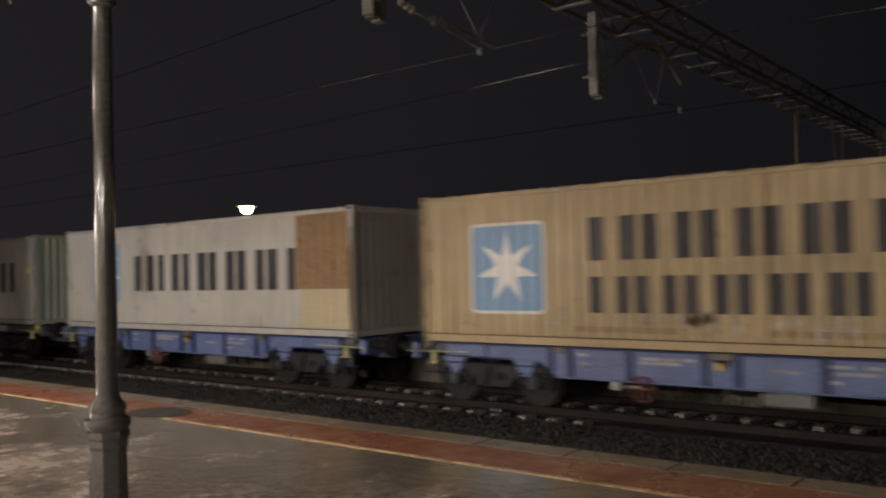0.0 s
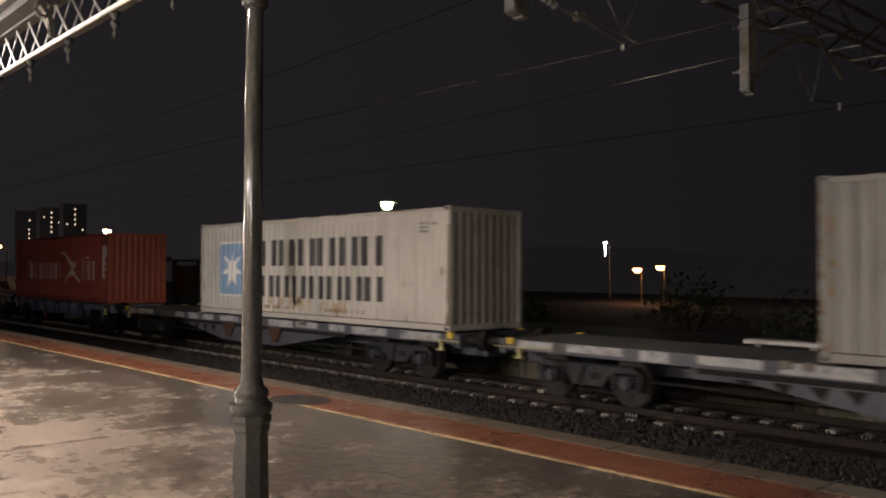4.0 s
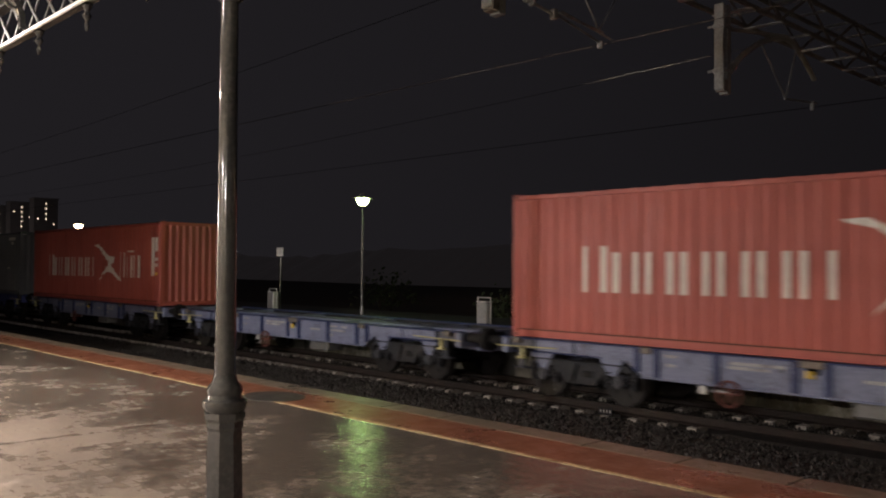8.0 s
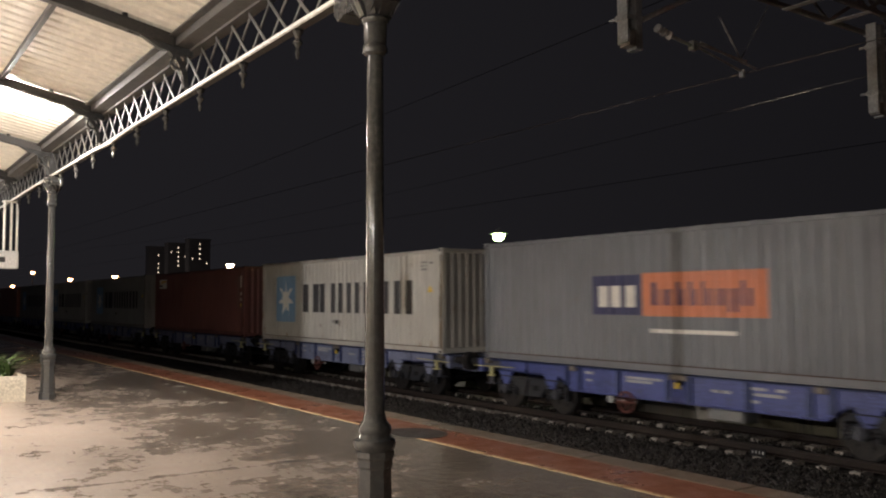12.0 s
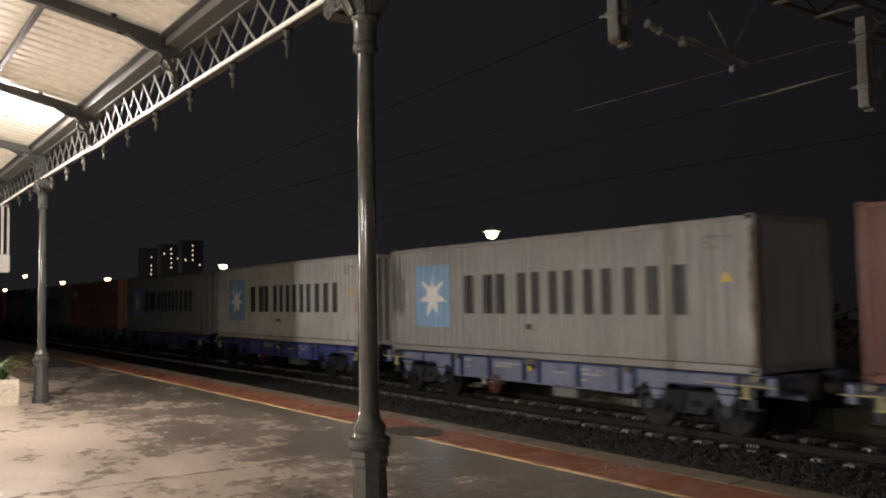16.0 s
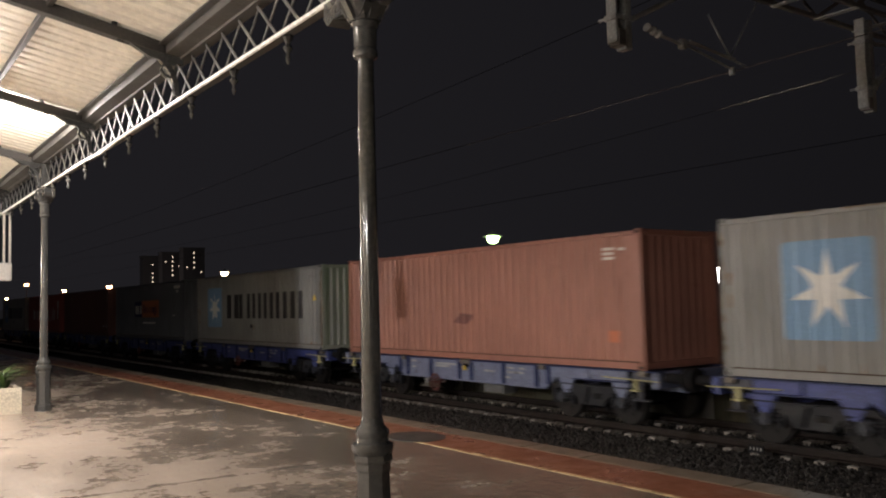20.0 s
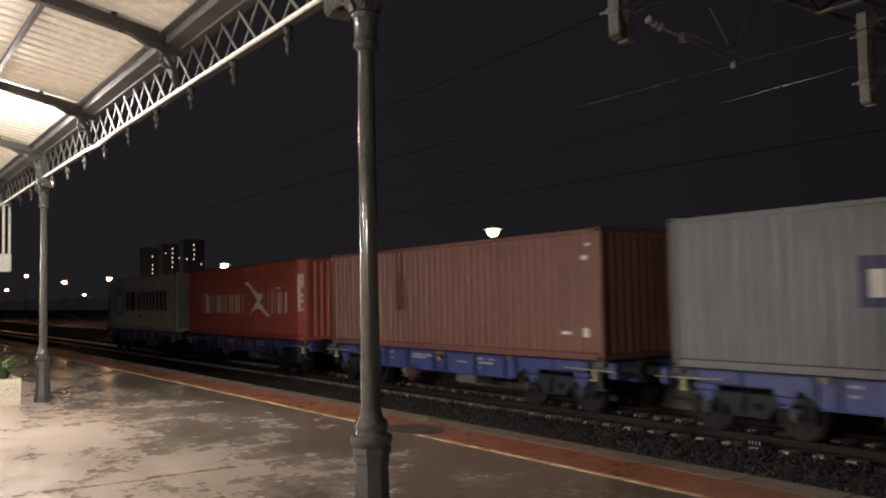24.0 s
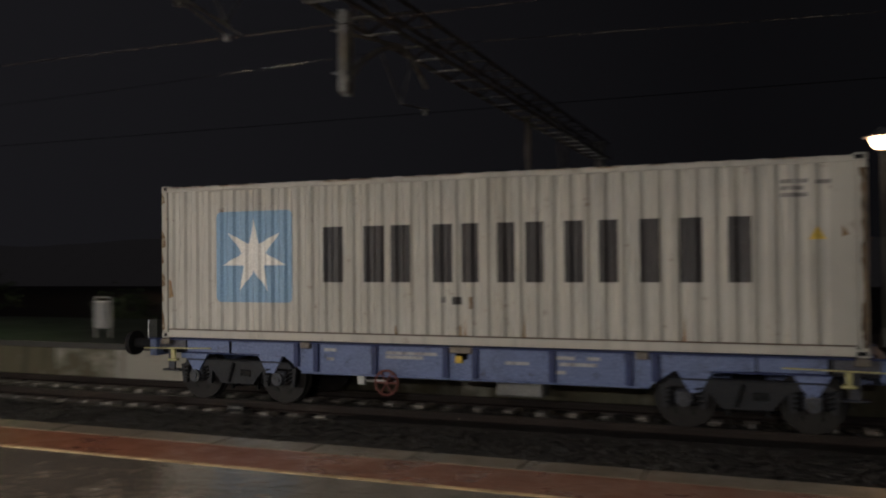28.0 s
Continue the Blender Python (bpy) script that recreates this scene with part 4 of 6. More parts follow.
def far_cantilever():
    px = -6.0
    t = thing("cantilever", "bent tubular cantilever over the far track", "cantilever", "overhead line arms")
    part("bracket_tube", Geo().path([(px, 11.48, 4.54), (px, 12.0, 4.90), (px, 12.54, 5.18), (px, 13.07, 5.36), (px, 13.5, 5.42), (px, 13.74, 5.39), (px, 14.2, 5.16), (px, 14.55, 4.93)], 0.042, 10), M["tube"], t)
    part("stay_tube", Geo().rod((px, 11.48, 5.18), (px, 13.5, 5.46), 0.028, 10), M["tube"], t)
    part("insulator", Geo().path([(px, 11.50, 4.55), (px, 11.72, 4.71)], 0.06, 12), M["insulator"], t, "ribbed porcelain insulator")
    part("hanger", Geo().rod((px, 12.60, 5.16), (px, 13.44, 4.44), 0.014, 6), M["tube"], t)
    part("hanger", Geo().rod((px, 13.44, 4.44), (px, 13.85, 5.34), 0.014, 6), M["tube"], t)
    part("steady_arm", Geo().rod((px, 13.40, 4.44), (px, 14.66, 4.54), 0.016, 8), M["tube"], t)
    part("wire_clip", Geo().cbox(px - 0.03, px + 0.03, 14.45, 14.50, 4.40, 4.55, 0.006), M["tube"], t)


def overhead_wires():
    for yw, zw in ((8.41, 4.37), (14.47, 4.45)):
        t = thing("overhead_line", "thin dark contact wire under a slack messenger wire", "overhead line", "overhead lines")
        part("contact_wire", Geo().rod((-170, yw, zw), (60, yw, zw), 0.006, 8), M["wire"], t)
        line = []
        for i in range(33):
            u = (i % 8) / 8
            line.append((-186 + 7.5 * i, yw, zw + 1.25 - 0.55 * 4 * u * (1 - u)))
        mes = Geo().path(line, 0.005, 8)
        part("messenger_wire", mes, M["wire"], t)


# ---- far platform furniture ----
def platform_lamp(x, y, z, colour, strength, warm):
    t = thing("platform_lamp", "slim platform lamp post with a %s glowing bell head" % warm, "street lamp", "far platform lamps", at=(x, y, FAR_TOP))
    h = z - FAR_TOP
    part("foot", Geo().lathe(0, 0, [(0.14, 0), (0.14, 0.05), (0.07, 0.1), (0.06, 0.5), (0.05, 0.55)], 14), M["galv"], t)
    part("pole", Geo().rod((0, 0, 0.5), (0, 0, h - 0.17), 0.046, 12, 0.036), M["tube"], t)
    head = part("lamp_glass", Geo().lathe(0, 0, [(0.10, h - 0.16), (0.17, h - 0.10), (0.22, h + 0.04), (0.20, h + 0.07)], 18), glowing("far_lamp_glass", colour, strength), t, "glowing glass bowl")
    head.visible_shadow = False
    part("collar", Geo().lathe(0, 0, [(0.05, h - 0.20), (0.11, h - 0.18), (0.10, h - 0.162)], 14), M["galv"], t)
    part("hood", Geo().lathe(0, 0, [(0.34, h + 0.075), (0.34, h + 0.095), (0.18, h + 0.14), (0.05, h + 0.24), (0.02, h + 0.28)], 18), M["galv"], t)
    return head


def litter_bin(x, y):
    t = thing("litter_bin", "pale metal litter bin hung between two posts", "litter bin", "far platform bins", at=(x, y, FAR_TOP))
    for s in (-0.24, 0.24):
        part("post", Geo().rod((s, 0, 0), (s, 0, 1.08), 0.024, 10), M["galv"], t)
    part("bin", Geo().cbox(-0.20, 0.20, -0.13, 0.13, 0.25, 0.93, 0.03), M["galv"], t)
    part("rim", Geo().cbox(-0.21, 0.21, -0.14, 0.14, 0.93, 0.96, 0.008), M["sign"], t)
    part("cross_bar", Geo().rod((-0.24, 0, 1.06), (0.24, 0, 1.06), 0.02, 8), M["galv"], t)


def far_bench(x):
    t = thing("concrete_bench", "long white slab bench on the far platform", "bench", "far platform benches", at=(x, 17.5, FAR_TOP))
    part("seat", Geo().cbox(-0.92, 0.92, -0.22, 0.22, 0.36, 0.45, 0.015), M["white_wall"], t)
    for x in (-0.6, 0.6):
        part("support", Geo().cbox(x - 0.09, x + 0.09, -0.18, 0.18, 0.0, 0.358, 0.015), M["far_wall"], t)


def small_sign(x, y):
    t = thing("platform_sign", "small white sign plate on a slim dark post", "sign", at=(x, y, FAR_TOP))
    part("post", Geo().rod((0, 0, 0), (0, 0, 2.58), 0.03, 10), M["iron"], t)
    plate = part("plate", Geo().cbox(-0.21, 0.21, -0.05, -0.03, 2.28, 2.58, 0.006), M["star_white"], t, "white enamel plate")
    part("plate_frame", Geo().cbox(-0.225, 0.225, -0.045, -0.028, 2.265, 2.595, 0.004), M["galv"], plate)


def platform_post(x, y):
    t = thing("platform_post", "plain grey steel post on the far platform", "post", at=(x, y, FAR_TOP))
    part("foot_plate", Geo().cbox(-0.16, 0.16, -0.16, 0.16, 0, 0.02, 0.004), M["galv"], t)
    part("shaft", Geo().cbox(-0.075, 0.075, -0.075, 0.075, 0.02, 2.75, 0.012), M["galv"], t)
    part("cap", Geo().cbox(-0.085, 0.085, -0.085, 0.085, 2.75, 2.78, 0.006), M["galv"], t)


def waiting_shelter(x, y):
    t = thing("waiting_shelter", "dark open platform shelter with a pale roof edge", "shelter", at=(x, y, FAR_TOP))
    for sx in (-1.2, 1.2):
        for sy in (-0.6, 0.6):
            part("post", Geo().cbox(sx - 0.06, sx + 0.06, sy - 0.06, sy + 0.06, 0, 2.28, 0.01), M["iron"], t)
    roof_slab = part("roof", Geo().cbox(-1.4, 1.4, -0.8, 0.8, 2.28, 2.36, 0.015), M["iron"], t)
    part("roof_edge", Geo().cbox(-1.42, 1.42, -0.83, -0.80, 2.26, 2.50, 0.008), M["galv"], roof_slab, "pale metal roof edge")
    part("back_panel", Geo().cbox(-1.14, 1.14, 0.56, 0.60, 0.15, 2.1, 0.006), M["iron"], t)


def bush(x, y, r, seed):
    rng = random.Random(seed)
    t = thing("bush", "dark shrub on the bank behind the far platform", "bush", "shrubs on the bank", at=(x, y, BED))
    stem = Geo()
    for k in range(5):
        a = k * 1.26
        stem.rod((0, 0, 0), (0.5 * r * math.cos(a), 0.5 * r * math.sin(a), r * 1.1), 0.05, 6, 0.015)
    part("stem", stem, M["earth"], t)
    g = Geo()
    for k in range(420):
        d = Vector((rng.gauss(0, 1), rng.gauss(0, 1), abs(rng.gauss(0, 0.9)))).normalized() * r * rng.uniform(0.45, 1.05) * (0.75 + 0.4 * rng.random())
        c = d + Vector((0, 0, r * 0.5))
        n, s = Vector((rng.gauss(0, 1), rng.gauss(0, 1), rng.gauss(0, 1))).normalized(), rng.uniform(0.05, 0.12) * max(1, r * 0.7)
        u = n.orthogonal().normalized() * s
        w = n.cross(u).normalized() * s * 0.6
        g.add([c - u, c + w, c + u, c - w], [(0, 1, 2, 3)])
    part("leaves", g, M["bush"], t)


def far_hillside():
    """The dark hillside that closes the view behind the street; its material glows like haze."""
    g, v, n = Geo(), [], 240
    for i in range(n):
        x = -680 + 808 * i / (n - 1)
        top = 4.2 + 1.6 * noise.noise(Vector((x * 0.035, 0, 7.7))) + 0.7 * noise.noise(Vector((x * 0.21, 0, 1.7)))
        v += [(x, 74, BED - 0.4), (x, 84, top), (x, 110, BED - 0.4)]
    f = []
    for i in range(n - 1):
        f += [(3 * i, 3 * i + 3, 3 * i + 4, 3 * i + 1), (3 * i + 1, 3 * i + 4, 3 * i + 5, 3 * i + 2)]
    tagged(new("backdrop", g.add(v, f).mesh("backdrop", M["haze"])), "dark hillside backdrop beyond the street, with a faint painted glow", "hillside", kind="structure")


def street_lamp(x, y, z, glow, label, wide=1.0, tube=0.0):
    zb = BED
    t = thing("street_lamp", label, "street lamp", "distant street lamps", at=(x, y, zb))
    h = z - zb
    part("pole", Geo().rod((0, 0, 0), (0, 0, h), 0.07, 8, 0.05), M["dim_steel"], t)
    part("arm", Geo().rod((0, 0, h), (0, -0.6, h + 0.08), 0.035, 8), M["dim_steel"], t)
    part("lamp_glass", Geo().lathe(0, -0.6, [(0.10 * wide, h - 0.14 * wide), (0.17 * wide, h - 0.05 * wide), (0.17 * wide, h + 0.03)], 12), M[glow], t)
    if tube:
        part("light_tube", Geo().rod((0, -0.6, h - 0.14 * wide), (0, -0.6, h - tube), 0.05, 8, 0.025), M[glow], t, "glowing white tube")
    part("hood", Geo().lathe(0, -0.6, [(0.20 * wide, h + 0.03), (0.17 * wide, h + 0.10), (0.05, h + 0.14)], 12), M["dim_steel"], t)


def parked_van(x, y, turn):
    t = thing("van", "pale van parked beyond the far platform", "van", "parked vans", at=(x, y, BED), turn=turn)
    side = [(-2.3, 0.35), (-2.35, 1.85), (-2.2, 1.98), (1.0, 1.98), (1.7, 1.25), (2.35, 1.05), (2.4, 0.35)]
    part("body", Geo().slab(side, "y", -0.9, 0.9), M["white_wall"], t)
    part("windscreen", Geo().slab([(0.5, 1.25), (0.95, 1.85), (1.1, 1.84), (1.62, 1.27)], "y", -0.91, 0.91), M["dark_glass"], t)
    for wx in (-1.5, 1.5):
        for wy in (-0.82, 0.82):
            part("wheel", Geo().rod((wx, wy - 0.1, 0.33), (wx, wy + 0.1, 0.33), 0.33, 14), M["black"], t)


def tower_block(x, y, w, d, floors, seed, lit_column, lit_from):
    """An apartment tower with a stair column of lit windows."""
    rng = random.Random(seed)
    t = thing("apartment_building", "dark distant apartment tower with a few lit windows", "building", "distant towers", at=(x, y, BED))
    h = floors * 3.0 + 2
    part("wall", Geo().box(-w / 2, w / 2, -d / 2, d / 2, 0, h), M["facade"], t)
    part("roof", Geo().box(-w / 2 - 0.4, w / 2 + 0.4, -d / 2 - 0.4, d / 2 + 0.4, h, h + 0.8), M["facade"], t)
    for f in range(lit_from, floors):
        for i in range(3):
            yy, zz = -d / 2 + (i + 0.5) * d / 3, 2 + f * 3.0
            if rng.random() < (0.85 if i == lit_column else 0.10):
                part("window", Geo().box(w / 2 - 0.05, w / 2 + 0.06, yy - 0.26, yy + 0.26, zz, zz + 0.8), M["lit"], t)


def parked_car(x, y, turn):
    t = thing("car", "dark parked car in the distant street", "car", "parked cars", at=(x, y, BED), turn=turn)
    side = [(-2.0, 0.35), (-2.05, 0.75), (-1.2, 0.92), (-0.7, 1.4), (0.7, 1.42), (1.4, 0.95), (2.05, 0.85), (2.1, 0.35)]
    part("body", Geo().slab(side, "y", -0.82, 0.82), M["car"], t)
    part("windscreen", Geo().slab([(-1.1, 0.95), (-0.68, 1.36), (0.66, 1.37), (1.25, 0.97)], "y", -0.83, 0.83), M["dark_glass"], t)
    for wx in (-1.3, 1.3):
        for wy in (-0.75, 0.75):
            part("wheel", Geo().rod((wx, wy - 0.1, 0.31), (wx, wy + 0.1, 0.31), 0.31, 14), M["black"], t)
    for wy in (-0.6, 0.6):
        part("headlight", Geo().box(2.06, 2.11, wy - 0.12, wy + 0.12, 0.6, 0.75), M["white"], t)


# ---- containers ----
LONG, WIDE, HIGH = 12.19, 2.438, 2.896
PITCH = 0.2755


def corrugation():
    """(u, y) along the near long side, from its left end."""
    pts, u = [(0.14, -1.185)], 0.22
    while u < LONG - 0.40:
        pts += [(u, -1.185), (u + 0.056, -1.150), (u + 0.126, -1.150), (u + 0.182, -1.185)]
        u += PITCH
    return pts + [(LONG - 0.14, -1.185)]


RIBS = corrugation()
SHARED = {}


def shared(key, material, make):
    """One mesh for each kind of piece and paint."""
    k = (key, material.name)
    if k not in SHARED:
        SHARED[k] = make().mesh(key, material)
    return SHARED[k]


def side_panel(sign):
    g = Geo()
    v = [(u - LONG / 2, sign * -y if sign > 0 else y, z) for z in (0.16, HIGH - 0.12) for u, y in RIBS]
    n = len(RIBS)
    g.add(v, [(i, i + 1, n + i + 1, n + i) for i in range(n - 1)])
    k = len(g.v)
    inner = [(x, y - math.copysign(0.012, y), z) for x, y, z in v]
    return g.add(inner, [(i, n + i, n + i + 1, i + 1) for i in range(n - 1)])


def end_panel(x, out):
    g, pts, y = Geo(), [(-1.08, 0.0)], -1.0
    while y < 0.95:
        pts += [(y, 0.0), (y + 0.05, -0.04), (y + 0.13, -0.04), (y + 0.18, 0.0)]
        y += 0.25
    pts.append((1.08, 0.0))
    n = len(pts)
    v = [(x + out * d, y, z) for z in (0.16, HIGH - 0.12) for y, d in pts]
    g.add(v, [(i, i + 1, n + i + 1, n + i) for i in range(n - 1)])
    v2 = [(px - out * 0.012, py, pz) for px, py, pz in v]
    return g.add(v2, [(i, n + i, n + i + 1, i + 1) for i in range(n - 1)])


def roof_panel():
    g, x, pts = Geo(), -LONG / 2 + 0.2, [(-LONG / 2 + 0.1, 0)]
    while x < LONG / 2 - 0.4:
        pts += [(x, 0), (x + 0.03, 0.018), (x + 0.17, 0.018), (x + 0.2, 0)]
        x += 0.42
    pts.append((LONG / 2 - 0.1, 0))
    n = len(pts)
    v = [(px, y, HIGH - 0.03 + d) for y in (-1.13, 1.13) for px, d in pts]
    return g.add(v, [(i, i + 1, n + i + 1, n + i) for i in range(n - 1)])


def on_side(shapes, lift=0.004):
    """Convex (u, z) shapes laid as paint on the near corrugated side."""
    g = Geo()
    for poly in shapes:
        for (ua, ya), (ub, yb) in zip(RIBS, RIBS[1:]):
            cut = clipped(clipped(poly, ua, 1), ub, -1)
            if len(cut) < 3:
                continue
            put = [(u - LONG / 2, ya + (yb - ya) * (u - ua) / (ub - ua) - lift, z) for u, z in cut]
            g.add(put, [tuple(range(len(put)))])
    return g.weld()


def clipped(poly, limit, sign):
    out = []
    for (u0, z0), (u1, z1) in zip(poly, poly[1:] + poly[:1]):
        a, b = sign * (u0 - limit), sign * (u1 - limit)
        if a >= -1e-9:
            out.append((u0, z0))
        if (a > 1e-9 and b < -1e-9) or (a < -1e-9 and b > 1e-9):
            k = a / (a - b)
            out.append((u0 + k * (u1 - u0), z0 + k * (z1 - z0)))
    return out


def rect(u0, u1, z0, z1):
    return [(u0, z0), (u1, z0), (u1, z1), (u0, z1)]


def rounded(u0, u1, z0, z1, r):
    pts = []
    for cu, cz, a0 in ((u1 - r, z1 - r, 0), (u0 + r, z1 - r, 90), (u0 + r, z0 + r, 180), (u1 - r, z0 + r, 270)):
        pts += [(cu + r * math.cos(radians(a0 + a)), cz + r * math.sin(radians(a0 + a))) for a in (0, 30, 60, 90)]
    return pts


def star(cu, cz, r, points=7):
    """A pointed star as kites about its middle."""
    kites, q = [], r * 0.37
    for k in range(points):
        a = math.pi / 2 + 2 * math.pi * k / points
        h = math.pi / points
        kites.append([(cu, cz), (cu + q * math.cos(a - h), cz + q * math.sin(a - h)), (cu + r * math.cos(a), cz + r * math.sin(a)), (cu + q * math.cos(a + h), cz + q * math.sin(a + h))])
    return kites


def strokes(u0, u1, z0, z1, count, weight=0.29):
    """A word as plain upright bars, two to each letter."""
    shapes, step = [], (u1 - u0) / count
    for k in range(count):
        a, b = u0 + k * step, u0 + (k + 0.88) * step
        w = weight * step
        shapes += [rect(a, a + w, z0, z1), rect(b - w, b, z0, z1)]
    return shapes


def emblem(parent, cu, cz, half_u, half_z, ring=False):
    if ring:
        part("emblem_border", on_side([rounded(cu - half_u - 0.06, cu + half_u + 0.06, cz - half_z - 0.06, cz + half_z + 0.06, 0.14)], 0.003), M["white"], parent)
    field = part("emblem_field", on_side([rounded(cu - half_u, cu + half_u, cz - half_z, cz + half_z, 0.10)], 0.005), M["emblem"], parent, "sky-blue square emblem")
    part("emblem_star", on_side(star(cu, cz, 0.71), 0.008), M["star_white"], field, "white seven-pointed star")


def rust_edges(parent, seed):
    rng = random.Random(seed)
    for u0 in (0.145, 11.86):
        z = 0.18
        while z < 2.15:
            h = rng.uniform(0.10, 0.36)
            if rng.random() < (0.4 if u0 < 1 else 0.15):
                part("rust_streak", on_side([[(u0, z), (u0 + rng.uniform(0.03, 0.10), z + 0.04), (u0 + rng.uniform(0.02, 0.09), z + h), (u0, z + h + 0.05)]], 0.003), M["patch"], parent)
            z += h + rng.uniform(0.1, 0.4)
    for k in range(5):
        u = rng.uniform(0.6, 11.6)
        part("rust_streak", on_side([[(u, 0.17), (u + 0.05, 0.17), (u + 0.035, 0.17 + rng.uniform(0.08, 0.4)), (u + 0.012, 0.3)]], 0.003), M["patch"], parent)


def worn_edges(parent, seed):
    """Ragged rust along the corner posts, the top rail and the foot of the side."""
    rng = random.Random(100 + seed)
    y0, y1 = -1.2235, -1.218
    for e in (-1, 1):
        z = 0.14
        x = e * (LONG / 2 - 0.012)
        if e > 0:  # the weathered post: one long band with an uneven inner edge
            inner, w = [], 0.09
            while z < HIGH - 0.14:
                w = min(0.135, max(0.05, w + rng.uniform(-0.03, 0.03)))
                inner.append((x - w, z))
                z += rng.uniform(0.03, 0.12)
            for k in range(0, len(inner) - 6, 6):
                edge = inner[k:k + 7]
                part("rust_strip", Geo().slab([(x, edge[0][1])] + [(x, edge[-1][1])] + edge[::-1], "y", y0, y1), M["rust_post"], parent, "weathered brown band on the corner post")
            continue
        while z < HIGH - 0.3:
            h = min(rng.uniform(0.15, 0.55), HIGH - 0.14 - z)
            w = rng.uniform(0.03, 0.085)
            if rng.random() < 0.8:
                part("rust_strip", Geo().slab([(x, z), (x - e * w, z + 0.03), (x - e * w * rng.uniform(0.4, 1.0), z + h * 0.6), (x, z + h)][::-e], "y", y0, y1), M["rust_edge"], parent, "ragged rust on the corner post")
            z += h + rng.uniform(0.0, 0.15)
    x = -LONG / 2 + 0.2
    while x < LONG / 2 - 1.2:
        ln = rng.uniform(0.3, 1.3)
        if rng.random() < 0.6:
            d = rng.uniform(0.012, 0.03)
            part("rust_strip", Geo().slab([(x, HIGH - 0.034), (x + 0.1, HIGH - 0.034 - d), (x + ln - 0.1, HIGH - 0.034 - d * rng.uniform(0.5, 1)), (x + ln, HIGH - 0.034)], "y", y0, y1), M["rust_edge"], parent, "rust along the top rail")
        x += ln + rng.uniform(0.05, 0.6)


def corner_marks(parent, paint):
    for u0, u1, z0, z1 in ((11.05, 11.42, 2.50, 2.56), (11.05, 11.36, 2.40, 2.46), (11.05, 11.42, 2.30, 2.36), (11.52, 11.72, 2.48, 2.54)):
        part("code_bar", on_side([rect(u0, u1, z0, z1)]), paint, parent)


def style_star(c):
    emblem(c, 2.05, 1.53, 0.81, 0.84)
    for a, b in ((3.50, 4.68), (4.82, 5.95), (6.10, 7.03), (7.20, 8.16), (8.40, 9.33), (9.62, 10.65)):
        w = 0.32 * (b - a)
        for u in (a, b - w):
            part("lettering_bar", on_side([rect(u, u + w, 1.06, 2.04)]), M["ink"], c, "plain dark lettering bar")
    corner_marks(c, M["faded"])
    part("warning_label", on_side([[(11.42, 1.68), (11.66, 1.68), (11.54, 1.88)]]), M["yellow"], c, "yellow warning triangle")
    for u, w, h, paint in ((5.74, 0.07, 0.10, "faded"), (5.94, 0.16, 0.13, "ink"), (6.24, 0.06, 0.20, "rust_edge")):
        part("small_mark", on_side([rect(u, u + w, 0.82 - h, 0.82)]), M[paint], c)


def style_star_two(c):
    emblem(c, 2.04, 1.43, 0.78, 0.80, True)
    for u0, u1, z0, z1, n in ((3.79, 9.77, 1.52, 2.28, 6), (3.79, 9.77, 0.61, 1.24, 7)):
        shapes = strokes(u0, u1, z0, z1, n)
        for bar in shapes:
            part("lettering_bar", on_side([bar]), M["ink"], c, "plain dark lettering bar")
    corner_marks(c, M["faded"])
    for u in [3.5 + 0.19 * k for k in range(10)] + [6.9 + 0.24 * k for k in range(9)]:
        part("small_mark", on_side([rect(u, u + 0.10, 0.27, 0.37)]), M["patch"], c, "faded brown mark")
    rng = random.Random(17)
    for k in range(18):
        u, z = rng.uniform(2.9, 8.3), rng.uniform(0.24, 0.50)
        w, h = rng.uniform(0.06, 0.22), rng.uniform(0.10, 0.38)
        part("rust_stain", on_side([[(u - w, z), (u, z - 0.06), (u + w, z + 0.02), (u + 0.6 * w, z + h), (u - 0.5 * w, z + h * 0.8)]], 0.003), M["drip"], c, "orange rust stain")


def style_patch(c):
    emblem(c, 2.2, 1.58, 0.72, 0.84)
    shapes = strokes(3.6, 10.45, 1.06, 2.03, 6)
    for bar in shapes:
        part("lettering_bar", on_side([bar]), M["ink"], c, "plain dark lettering bar")
    part("repair_patch", on_side([rect(10.35, 12.04, 1.07, 2.77)], 0.012), M["patch"], c, "large brown rusty repair patch")
    part("repair_patch", on_side([rect(10.45, 12.04, 0.18, 1.05)], 0.006), M["cream"], c, "cream repair patch")


